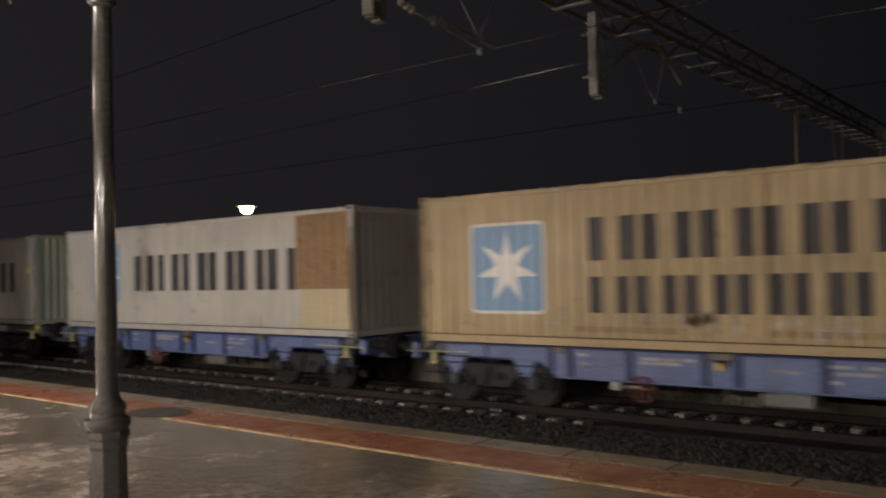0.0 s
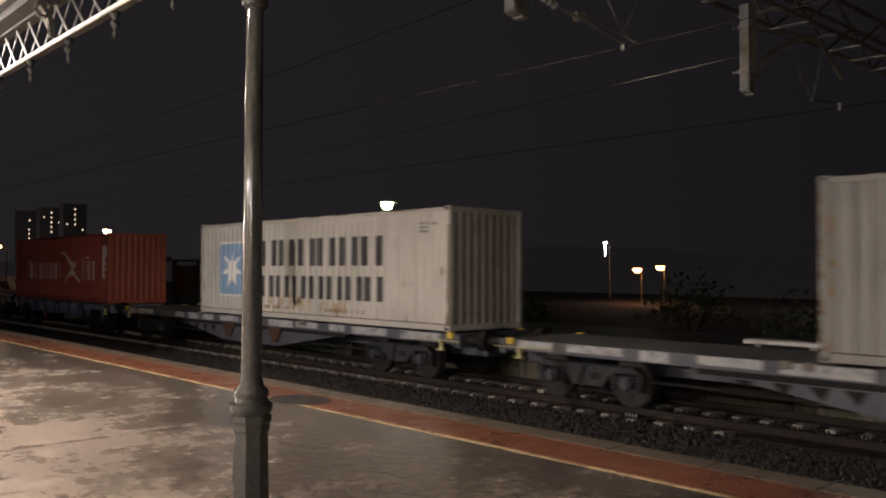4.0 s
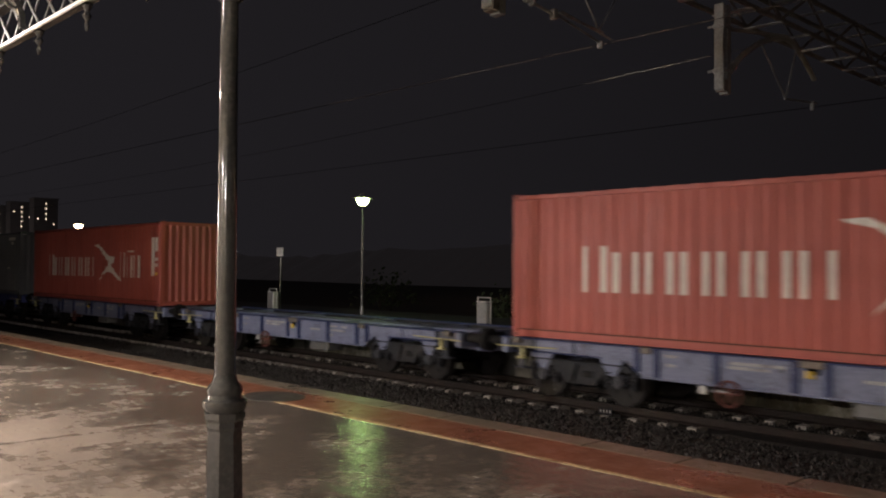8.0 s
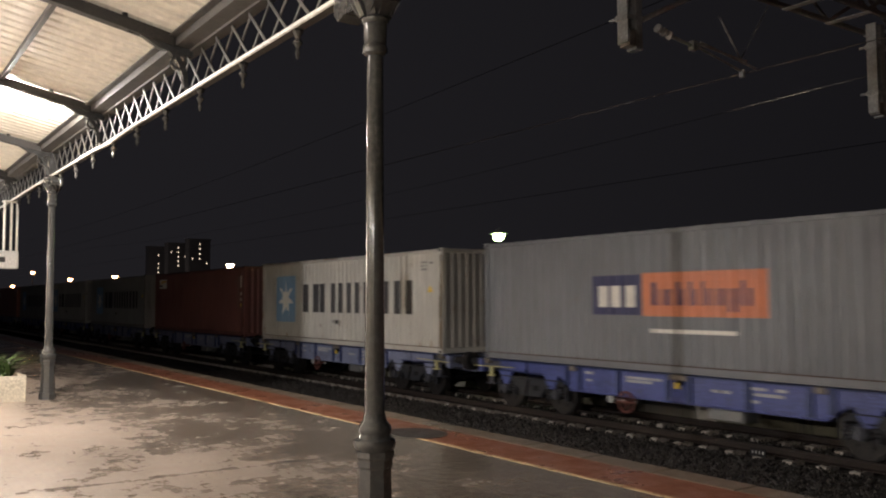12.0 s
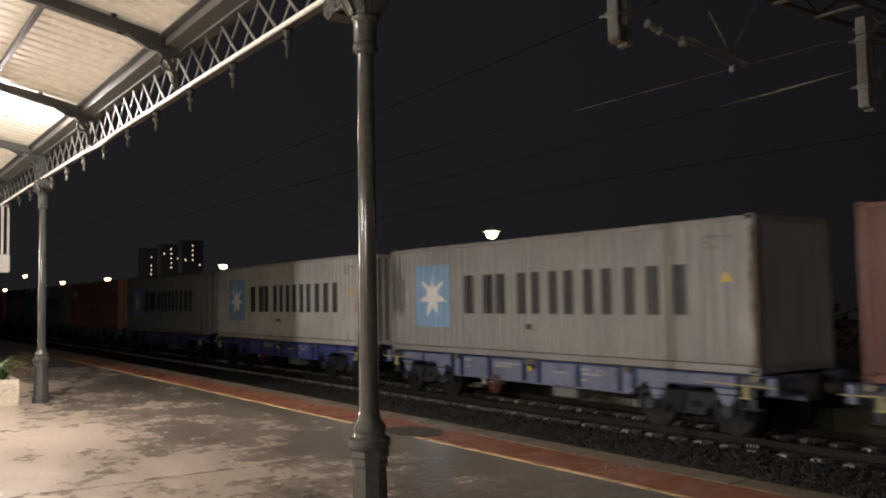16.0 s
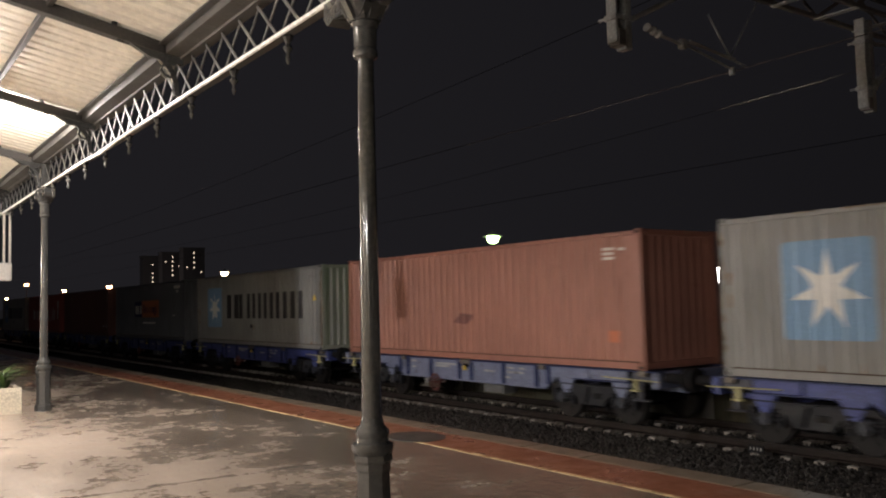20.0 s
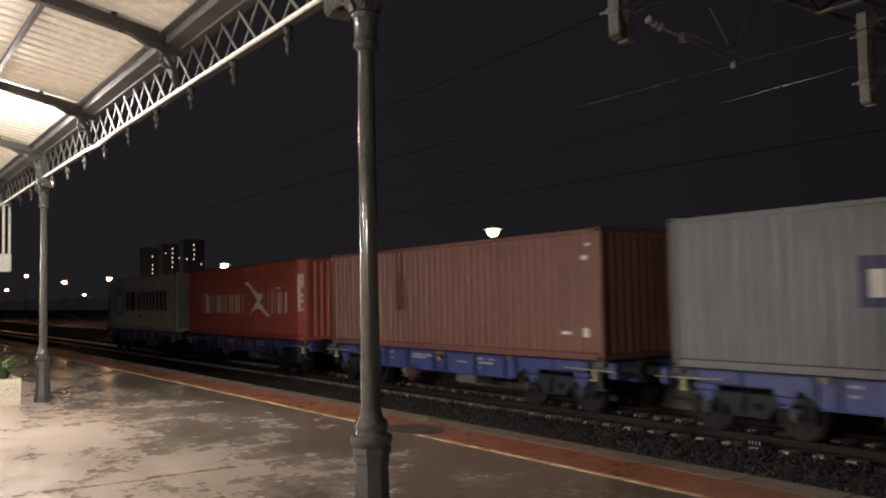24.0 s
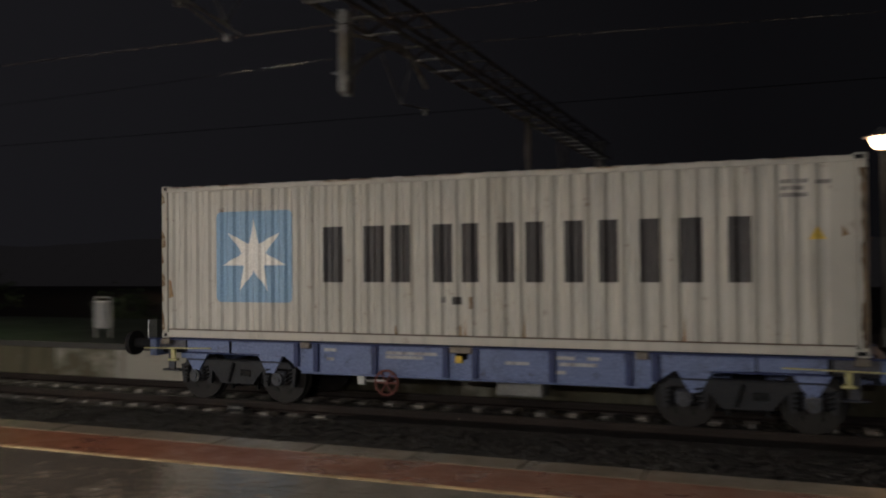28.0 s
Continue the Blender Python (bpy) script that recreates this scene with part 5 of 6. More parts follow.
def style_bird(c):
    for u0, u1, n, z1 in ((1.72, 6.60, 7, 1.70), (8.84, 10.62, 3, 1.74)):
        step = (u1 - u0) / n
        for k in range(n):
            a, w = u0 + k * step, 0.17 * step
            top = z1 + (0.12 if k == 0 else 0)
            for u in (a, a + 0.78 * step - w):
                part("lettering_bar", on_side([rect(u, u + w, 0.95, top)], 0.004), M["white"], c, "plain white lettering bar")
    part("letter_accent", on_side([rect(9.55, 10.0, 1.86, 1.92)]), M["white"], c)
    wing = [[(6.52, 2.17), (6.60, 2.12), (7.03, 2.02), (6.90, 2.19)], [(6.90, 2.19), (7.03, 2.02), (7.48, 1.70), (7.35, 1.98)], [(7.35, 1.98), (7.48, 1.70), (7.91, 1.45), (7.82, 1.74)],
            [(7.82, 1.74), (7.91, 1.45), (8.24, 1.45), (8.34, 1.70)], [(6.95, 0.72), (7.31, 1.0), (7.55, 1.10), (7.31, 1.10)], [(7.20, 1.0), (7.45, 1.07), (7.80, 1.16), (7.60, 1.30)],
            [(7.60, 1.30), (7.80, 1.14), (8.16, 1.10), (8.10, 1.38), (7.82, 1.40)], [(8.10, 1.38), (8.16, 1.10), (8.65, 0.88), (8.55, 1.08)], [(8.55, 1.08), (8.65, 0.86), (9.04, 0.80), (8.95, 0.90)],
            [(7.70, 1.38), (8.02, 1.38), (8.1, 1.52), (7.86, 1.52)]]
    part("bird_emblem", on_side(wing, 0.006), M["white"], c, "white swooping wing emblem")
    part("code_bar", on_side([rect(11.47, 11.62, 1.03, 2.36)]), M["white"], c)
    for z0, z1 in ((1.88, 2.36), (1.55, 1.66), (1.35, 1.46)):
        part("code_bar", on_side([rect(11.74, 11.93, z0, z1)]), M["white"], c)
    part("warning_label", on_side([rect(11.74, 11.93, 1.05, 1.16)]), M["yellow"], c, "yellow warning label")


def style_panel(c):
    part("navy_panel", on_side([rect(3.79, 5.16, 1.14, 1.97)]), M["navy"], c, "navy name panel")
    part("orange_panel", on_side([rect(5.19, 8.10, 1.12, 2.0)]), M["orange"], c, "orange name panel")
    for k in range(3):
        part("lettering_bar", on_side([rect(3.95 + 0.38 * k, 4.22 + 0.38 * k, 1.30, 1.75)], 0.008), M["white"], c)
    for k, (h0, h1) in enumerate(((1.34, 1.80), (1.34, 1.66), (1.34, 1.80), (1.34, 1.80), (1.34, 1.80), (1.34, 1.66), (1.22, 1.66), (1.34, 1.80))):
        for u, w, h in ((5.45, 0.08, h1), (5.60, 0.06, min(h1, 1.66))):
            part("lettering_bar", on_side([rect(u + 0.30 * k, u + w + 0.30 * k, h0, h)], 0.008), M["navy"], c)
    part("small_writing", on_side([rect(5.39, 7.43, 0.79, 0.87)]), M["white"], c)
    for u0, u1, z0, z1 in ((10.45, 11.42, 2.51, 2.66), (10.82, 11.14, 2.32, 2.44), (10.3, 10.7, 1.2, 1.24)):
        part("code_bar", on_side([rect(u0, u1, z0, z1)]), M["white"], c)


def style_label(c):
    part("name_label", on_side([rect(0.59, 1.84, 2.11, 2.56)]), M["white"], c, "white name label")
    part("label_wedge", on_side([[(0.75, 2.32), (1.70, 2.42), (1.78, 2.50), (0.95, 2.50)]], 0.008), M["yellow"], c)
    part("label_bar", on_side([rect(0.70, 1.1, 2.2, 2.28)], 0.008), M["ink"], c)
    part("code_bar", on_side([rect(11.38, 11.5, 1.22, 2.51)]), M["cast"], c)
    for z0, z1 in ((2.02, 2.5), (1.7, 1.82), (1.46, 1.58)):
        part("code_bar", on_side([rect(11.67, 11.84, z0, z1)]), M["white"], c)
    part("warning_label", on_side([rect(11.67, 11.84, 1.22, 1.36)]), M["yellow"], c, "yellow warning label")


def style_mark(c):
    for k, (a, b) in enumerate(((0.69, 1.03), (1.08, 1.36), (1.42, 1.67))):
        part("lettering_bar", on_side([rect(a, b, 1.94, 2.40)]), M["white"], c, "plain white lettering blocks")
    corner_marks(c, M["white"])
    part("warning_label", on_side([rect(11.2, 11.5, 0.55, 0.80)]), M["orange"], c, "faded orange warning label")
    part("dent_stain", on_side([[(5.6, 0.95), (6.2, 0.90), (6.5, 1.15), (5.9, 1.2)]]), M["handwheel"], c)


def style_plain(c):
    for u0, u1, z0, z1 in ((11.7, 11.85, 2.5, 2.56), (11.55, 11.75, 2.2, 2.3), (11.55, 11.75, 0.5, 0.7), (10.9, 11.2, 0.55, 0.62), (2.0, 2.1, 2.2, 2.5)):
        part("code_bar", on_side([rect(u0, u1, z0, z1)]), M["white"], c)


TONE = dict(pale="pale grey", cool="cool grey", sand="sand-yellow", red="brick-red", slate="slate-grey", maroon="maroon", coral="faded orange", brown="red-brown")
LOOKS = {style_star: "dark lettering bars and a star", style_star_two: "two lettering rows and a star", style_patch: "a star and brown repair patches",
         style_bird: "white lettering bars and a wing emblem", style_panel: "a navy and orange name panel", style_label: "a small white label", style_mark: "white lettering blocks in its corner", style_plain: "faded marks"}


def container(paint, style):
    p = PAINT[paint]
    c = thing("shipping_container", "weathered %s container with %s" % (TONE[paint], LOOKS[style]), "container", "containers on the train")
    part("side_panel", shared("side_panel", p, lambda: side_panel(-1)), None, c, "corrugated side")
    part("side_panel", shared("back_panel", p, lambda: side_panel(1)), None, c, "corrugated side")
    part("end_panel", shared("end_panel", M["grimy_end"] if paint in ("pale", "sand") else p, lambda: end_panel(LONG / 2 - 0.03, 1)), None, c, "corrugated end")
    part("roof_panel", shared("roof_panel", p, roof_panel), None, c)
    part("floor_panel", shared("floor_panel", M["black"], lambda: Geo().box(-LONG / 2 + 0.1, LONG / 2 - 0.1, -1.13, 1.13, 0.10, 0.155)), None, c)
    for s in (-1, 1):
        y = s * 1.219
        lo, hi = min(y, y - s * 0.06), max(y, y - s * 0.06)
        part("bottom_rail", shared("bottom_rail%d" % s, p, lambda: Geo().cbox(-LONG / 2 + 0.165, LONG / 2 - 0.165, lo, hi, 0.015, 0.16, 0.008)), None, c)
        part("top_rail", shared("top_rail%d" % s, p, lambda: Geo().cbox(-LONG / 2 + 0.165, LONG / 2 - 0.165, lo, hi, HIGH - 0.12, HIGH - 0.03, 0.008)), None, c)
    for e in (-1, 1):
        x = e * LONG / 2
        a, b = min(x, x - e * 0.08), max(x, x - e * 0.08)
        for z0, z1 in ((0.015, 0.16), (HIGH - 0.13, HIGH - 0.01)):
            part("end_rail", shared("end_rail%d%d" % (e, z0 > 1), p, lambda: Geo().cbox(a, b, -1.06, 1.06, z0, z1, 0.008)), None, c)
        for s in (-1, 1):
            y = s * 1.219
            lo, hi = min(y, y - s * 0.15), max(y, y - s * 0.15)
            xa, xb = min(x, x - e * 0.13), max(x, x - e * 0.13)
            part("corner_post", shared("corner_post%d%d" % (e, s), p, lambda: Geo().cbox(xa, xb, lo, hi, 0.118, HIGH - 0.118, 0.012)), None, c)
            for z in (0.0, HIGH - 0.118):
                xc, xd = min(x + e * 0.004, x - e * 0.178), max(x + e * 0.004, x - e * 0.178)
                yc, yd = min(y + s * 0.004, y - s * 0.162), max(y + s * 0.004, y - s * 0.162)
                cast = part("corner_casting", shared("corner_casting%d%d%d" % (e, s, z > 1), p, lambda: Geo().cbox(xc, xd, yc, yd, z, z + 0.118, 0.014)), None, c)
                # the casting is solid: a black plate paints the shade of its hole
                part("casting_hole", shared("casting_hole%d%d%d" % (e, s, z > 1), M["black"], lambda: Geo().slab(rounded(x - e * 0.13 - 0.018 + (0.036 if e < 0 else 0) - 0.02, x - e * 0.05 + 0.01, z + 0.03, z + 0.09, 0.012), "y", min(y + s * 0.004, y + s * 0.007), max(y + s * 0.004, y + s * 0.007))), None, cast)
    x = -LONG / 2 + 0.04
    for s in (-1, 1):
        d = part("door", shared("door%d" % s, p, lambda: Geo().cbox(x - 0.03, x + 0.02, min(s * 0.01, s * 1.06), max(s * 0.01, s * 1.06), 0.17, HIGH - 0.14, 0.01)), None, c)
        for k in (0.28, 0.78):
            part("lock_rod", shared("lock_rod%d%d" % (s, k > 0.5), M["galv"], lambda: Geo().rod((x - 0.055, s * k, 0.1), (x - 0.055, s * k, HIGH - 0.1), 0.018, 8)), None, d)
    # proud dark strip, painted as the shadow line above the bottom rail
    part("rail_seam", shared("rail_seam", M["rust"], lambda: Geo().box(-LONG / 2 + 0.17, LONG / 2 - 0.17, -1.2215, -1.20, 0.156, 0.176)), None, c, "dark rusty seam above the bottom rail")
    style(c)
    if paint in ("pale", "sand", "cool"):
        rust_edges(c, len(TRAIN))
        worn_edges(c, len(TRAIN))
    return c


# ---- wagons ----
WHEEL_R = 0.46
AXLE = RAIL + WHEEL_R
DECK = 0.30  # underside of the containers


def wheelset_meshes():
    g = Geo()
    g.rod((0, -0.75, 0), (0, 0.75, 0), 0.08, 12)
    for s in (-1, 1):
        y = s * 0.87
        g.rod((0, y - 0.055 * s - 0.0, 0), (0, y + 0.06 * s, 0), 0.40, 24)
        g.rod((0, y - 0.2 * s, 0), (0, y + 0.09 * s, 0), 0.11, 12)
        for k in range(6):
            a = k * math.pi / 3
            g.rod((0.27 * math.cos(a), y + 0.05 * s, 0.27 * math.sin(a)), (0.27 * math.cos(a), y + 0.075 * s, 0.27 * math.sin(a)), 0.035, 8)
    rims = []
    for s in (-1, 1):
        y = s * 0.87
        rim = Geo().rod((0, y - 0.066 * s, 0), (0, y + 0.066 * s, 0), WHEEL_R, 28)
        rim.rod((0, y - 0.10 * s, 0), (0, y - 0.066 * s, 0), WHEEL_R + 0.028, 28)
        rims.append(rim.mesh("tyre", M["tread"]))
    return g.mesh("axle", M["wheel"]), rims


AXLE_MESH, TYRE_MESH = wheelset_meshes()
WHEELSETS = []


def bogie(w, x, paint, base=1.8):
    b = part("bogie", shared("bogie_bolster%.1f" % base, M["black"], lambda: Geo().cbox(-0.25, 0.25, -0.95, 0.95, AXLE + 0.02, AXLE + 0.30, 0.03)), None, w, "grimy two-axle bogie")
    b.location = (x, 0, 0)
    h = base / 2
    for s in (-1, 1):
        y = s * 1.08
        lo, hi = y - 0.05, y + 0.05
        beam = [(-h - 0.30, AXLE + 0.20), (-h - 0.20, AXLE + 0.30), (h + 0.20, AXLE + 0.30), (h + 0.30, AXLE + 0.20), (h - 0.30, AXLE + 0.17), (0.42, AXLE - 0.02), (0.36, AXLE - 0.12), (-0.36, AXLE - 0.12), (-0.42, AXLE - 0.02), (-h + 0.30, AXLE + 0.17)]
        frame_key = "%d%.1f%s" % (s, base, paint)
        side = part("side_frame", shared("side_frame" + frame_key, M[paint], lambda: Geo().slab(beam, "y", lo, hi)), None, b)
        part("frame_flange", shared("frame_flange" + frame_key, M[paint], lambda: Geo().cbox(-h - 0.22, h + 0.22, y - 0.09, y + 0.09, AXLE + 0.29, AXLE + 0.315, 0.006)), None, side)
        part("damper", shared("damper%d" % s, M["black"], lambda: Geo().rod((-0.16, y + s * 0.075, AXLE - 0.08), (-0.05, y + s * 0.075, AXLE + 0.26), 0.03, 8).cbox(0.08, 0.30, y + s * 0.05 - 0.012, y + s * 0.05 + 0.012, AXLE + 0.02, AXLE + 0.14, 0.008)), None, side)
        for e in (-1, 1):
            ex = e * h
            box_key = "%d%d%.1f" % (s, e, base)
            part("axle_box", shared("axle_box" + box_key, M["axle_box"], lambda: Geo().rod((ex, y - 0.08 * s, AXLE), (ex, y + 0.12 * s, AXLE), 0.115, 16).cbox(ex - 0.14, ex + 0.14, y - 0.06, y + 0.06, AXLE - 0.08, AXLE + 0.14, 0.03).rod((ex, y + 0.12 * s, AXLE), (ex, y + 0.14 * s, AXLE), 0.06, 10)), None, b)
            for d in (-1, 1):
                guide = [(ex + d * 0.36, AXLE + 0.20), (ex + d * 0.32, AXLE - 0.14), (ex + d * 0.24, AXLE - 0.14), (ex + d * 0.18, AXLE + 0.20)]
                part("horn_guide", shared("horn_guide%s%d%s" % (box_key, d, paint), M[paint], lambda: Geo().slab(guide, "y", lo + 0.01, hi - 0.01)), None, b)
            for d in (-0.21, 0.21):
                coil = [(ex + d + 0.06 * math.cos(a), y + s * 0.03 + 0.06 * math.sin(a), AXLE - 0.10 + 0.28 * a / (8 * math.pi)) for a in np.linspace(0, 8 * math.pi, 33)]
                part("coil_spring", shared("coil_spring%s%d" % (box_key, d > 0), M["black"], lambda: Geo().path(coil, 0.016, 5)), None, b)
            part("brake_hanger", shared("brake_hanger" + box_key, M["black"], lambda: Geo().cbox(e * (h - 0.62) - 0.03, e * (h - 0.62) + 0.03, y - 0.22 * s - 0.03, y - 0.22 * s + 0.03, AXLE - 0.26, AXLE + 0.22, 0.01).cbox(e * (h - 0.53) - 0.04, e * (h - 0.53) + 0.04, y - 0.26 * s - 0.06, y - 0.26 * s + 0.06, AXLE - 0.16, AXLE + 0.16, 0.02)), None, b)
    part("brake_rigging", shared("brake_rigging%.1f" % base, M["black"], lambda: Geo().rod((-h + 0.3, -0.62, AXLE - 0.22), (h - 0.3, -0.62, AXLE - 0.22), 0.022, 8).rod((-0.28, -0.8, AXLE - 0.20), (-0.28, 0.8, AXLE - 0.20), 0.03, 8).rod((0.28, -0.8, AXLE - 0.20), (0.28, 0.8, AXLE - 0.20), 0.03, 8)), None, b)
    for e in (-1, 1):
        wheel = part("wheelset", AXLE_MESH, None, w, "spinning brown steel wheelset")
        for me in TYRE_MESH:
            part("tyre", me, None, wheel, "polished tread")
        wheel.matrix_parent_inverse = Matrix.Translation((x + e * base / 2, 0, AXLE))
        WHEELSETS.append(wheel)


def buffers(w, half, paint):
    for e in (-1, 1):
        for s in (-1, 1):
            y = s * 0.95
            b = part("buffer", shared("buffer%d%d%.2f" % (e, s, half), M["black"], lambda: Geo().rod((e * (half - 0.62), y, 0.16), (e * (half - 0.10), y, 0.16), 0.10, 14)), None, w)
            part("buffer_head", shared("buffer_head%d%d%.2f" % (e, s, half), M["black"], lambda: Geo().rod((e * (half - 0.10), y, 0.16), (e * half, y, 0.16), 0.24, 18)), None, b)
        part("coupling", shared("coupling%d%.2f" % (e, half), M["black"], lambda: Geo().rod((e * (half - 0.65), 0, 0.1), (e * (half + 0.0), 0, 0.02), 0.05, 8)), None, w)
        part("uncoupling_bar", shared("uncoupling_bar%d%.2f" % (e, half), M["pale_yellow"], lambda: Geo().rod((e * (half - 0.55), -1.27, 0.10), (e * (half - 2.08), -1.26, 0.13), 0.012, 8)), None, w, "yellow uncoupling bar")
        part("bar_bracket", shared("bar_bracket%d%.2f" % (e, half), M["pale_yellow"], lambda: Geo().cbox(e * (half - 1.2) - 0.045, e * (half - 1.2) + 0.045, -1.25, -1.19, -0.10, 0.09, 0.01).cbox(e * (half - 1.2) - 0.10, e * (half - 1.2) + 0.10, -1.28, -1.17, -0.13, -0.09, 0.01)), None, w, "yellow bracket")
        part("headstock", shared("headstock%d%.2f%s" % (e, half, paint), M[paint], lambda: Geo().cbox(min(e * (half - 0.62), e * (half - 0.78)), max(e * (half - 0.62), e * (half - 0.78)), -1.2, 1.2, -0.05, 0.27, 0.015)), None, w)


def short_wagon(paint):
    """A forty-foot bogie flat with a panelled belly."""
    half = 7.02
    w = thing("container_wagon", "%s bogie flat wagon with panelled side sills" % {"wagon_blue": "blue", "wagon_mid": "chalky blue"}.get(paint, "faded lilac-blue"), "wagon", "wagons of the train")
    for s in (-1, 1):
        y = s * 1.16
        sill = [(-4.43, 0.03), (-3.95, 0.0), (-3.42, 0.02), (-3.05, -0.24), (3.05, -0.24), (3.42, 0.02), (3.95, 0.0), (4.43, 0.03), (4.43, 0.29), (-4.43, 0.29)]
        part("side_sill", shared("side_sill%d" % s, M[paint], lambda: Geo().slab(sill, "y", min(y, y - s * 0.03), max(y, y - s * 0.03))), None, w, "fish-bellied side sill")
        part("top_flange", shared("top_flange%d" % s, M["rib_blue"], lambda: Geo().cbox(-6.40, 6.40, min(y - s * 0.12, y + s * 0.06), max(y - s * 0.12, y + s * 0.06), 0.265, 0.295, 0.006)), None, w)
        part("belly_flange", shared("belly_flange%d" % s, M[paint], lambda: Geo().cbox(-3.05, 3.05, min(y - s * 0.10, y + s * 0.05), max(y - s * 0.10, y + s * 0.05), -0.265, -0.24, 0.006)), None, w)
        inner = y - s * 0.16  # the end sills over the bogies, stepped in and broken by the lock housings
        part("sill_web", shared("sill_web%d" % s, M["bogie_grey"], lambda: Geo().cbox(-6.40, 6.40, min(inner, inner - s * 0.03), max(inner, inner - s * 0.03), 0.0, 0.26, 0.006)), None, w, "dark inner web")
        for e in (-1, 1):
            a, b = sorted((e * 4.61, e * 5.55))
            part("end_sill", shared("end_sill%d%d" % (s, e), M[paint], lambda: Geo().cbox(a, b, min(y, y - s * 0.03), max(y, y - s * 0.03), 0.045, 0.262, 0.006)), None, w)
            part("end_flange", shared("end_flange%d%d" % (s, e), M["rib_blue"], lambda: Geo().cbox(min(e * 3.95, e * 5.60), max(e * 3.95, e * 5.60), min(y - s * 0.10, y + s * 0.03), max(y - s * 0.10, y + s * 0.03), 0.015, 0.04, 0.005)), None, w)
            a, b = sorted((e * 5.62, e * 6.40))
            part("end_plate", shared("end_plate%d%d" % (s, e), M["wagon_grey"], lambda: Geo().cbox(a, b, min(y - s * 0.05, y - s * 0.09), max(y - s * 0.05, y - s * 0.09), 0.06, 0.262, 0.006)), None, w, "grimy end plate")
            a, b = sorted((e * 5.82, e * 5.98))
            part("step_bracket", shared("step_bracket%d%d" % (s, e), M["axle_box"], lambda: Geo().cbox(a, b, min(y - s * 0.02, y + s * 0.02), max(y - s * 0.02, y + s * 0.02), -0.30, 0.10, 0.01).cbox(a - 0.12, b + 0.12, min(y - s * 0.14, y + s * 0.04), max(y - s * 0.14, y + s * 0.04), -0.33, -0.30, 0.008)), None, w)
        for x in (-3.15, -2.75, -1.60, -0.28, 0.24, 1.54, 2.75, 3.15):
            low = -0.23 if abs(x) < 3 else -0.15
            part("rib", shared("rib%d%d" % (s, abs(x) < 3), M["rib_blue"], lambda: Geo().cbox(-0.055, 0.055, min(y, y + s * 0.05), max(y, y + s * 0.05), low, 0.262, 0.01)), None, w).location.x = x
        for x in (-4.52, -2.95, -0.02, 2.95, 4.52):
            part("lock_housing", shared("lock_housing%d" % s, M["black"], lambda: Geo().cbox(-0.10, 0.10, min(y, y + s * 0.045), max(y, y + s * 0.045), 0.08, 0.262, 0.02)), None, w, "dark lock housing")
        for x, e in ((-3.72, -1), (3.72, 1), (-5.35, -1), (5.35, 1)):
            part("sill_bracket", shared("sill_bracket%d" % s, M[paint], lambda: Geo().slab([(-0.26, 0.012), (0.26, 0.012), (0.07, -0.30), (-0.07, -0.30)], "y", min(y - s * 0.005, y - s * 0.045), max(y - s * 0.005, y - s * 0.045))), None, w).location.x = x
        for x in (-6.0, -2.95, -0.1, 0.1, 2.95, 6.0):
            part("twist_lock", shared("twist_lock%d" % s, M["cast"], lambda: Geo().cbox(-0.10, 0.10, min(y - s * 0.04, y + s * 0.08), max(y - s * 0.04, y + s * 0.08), 0.18, 0.298, 0.015)), None, w).location.x = x
    part("centre_beam", shared("centre_beam", M[paint], lambda: Geo().cbox(-6.4, 6.4, -0.28, 0.28, -0.20, 0.26, 0.02)), None, w)
    for x in (-4.46, -1.6, 1.6, 4.46):
        part("cross_beam", shared("cross_beam", M[paint], lambda: Geo().cbox(-0.12, 0.12, -1.12, 1.12, 0.0, 0.26, 0.01)), None, w).location.x = x
    for x0, x1, z0 in ((-1.4, -0.45, 0.12), (-1.2, -0.7, 0.05), (-1.4, -1.15, 0.05), (-2.6, -2.35, 0.14), (-2.55, -2.4, -0.02), (0.75, 1.15, 0.02), (1.6, 1.9, 0.13), (2.1, 2.3, 0.13), (1.65, 2.25, 0.03), (1.6, 1.75, -0.10)):
        part("stencil_bar", shared("stencil_bar%.2f%.2f" % (x0, z0), M["chalk"], lambda: Geo().box(x0, x1, -1.164, -1.161, z0, z0 + 0.055)), None, w)
    part("data_plate", shared("data_plate", M["yellow"], lambda: Geo().cbox(-0.10, 0.02, -1.22, -1.163, 0.02, 0.14, 0.008)), None, w, "small yellow plate")
    part("brake_box", shared("brake_box", M["tube"], lambda: Geo().cbox(0.55, 1.35, -1.05, -0.6, -0.52, -0.27, 0.03)), None, w, "pale underslung box")
    ring = Geo().path([(-1.36 + 0.21 * math.cos(2 * math.pi * i / 20), -1.22, -0.36 + 0.21 * math.sin(2 * math.pi * i / 20)) for i in range(20)], 0.022, 6, True)
    rim = part("brake_wheel", ring, M["handwheel"], w, "red-brown handbrake wheel")
    for i in range(3):
        a = math.pi * i / 3
        part("spoke", Geo().rod((-1.36 - 0.21 * math.cos(a), -1.22, -0.36 - 0.21 * math.sin(a)), (-1.36 + 0.21 * math.cos(a), -1.22, -0.36 + 0.21 * math.sin(a)), 0.016, 6), M["handwheel"], rim)
    part("spindle", Geo().rod((-1.36, -1.24, -0.36), (-1.36, -0.9, -0.36), 0.035, 8), M["handwheel"], rim)
    part("wheel_hanger", shared("wheel_hanger", M["galv"], lambda: Geo().cbox(-1.95, -1.80, -1.16, -1.10, -0.42, -0.25, 0.01).cbox(-1.90, -1.30, -0.98, -0.92, -0.40, -0.34, 0.01)), None, w)
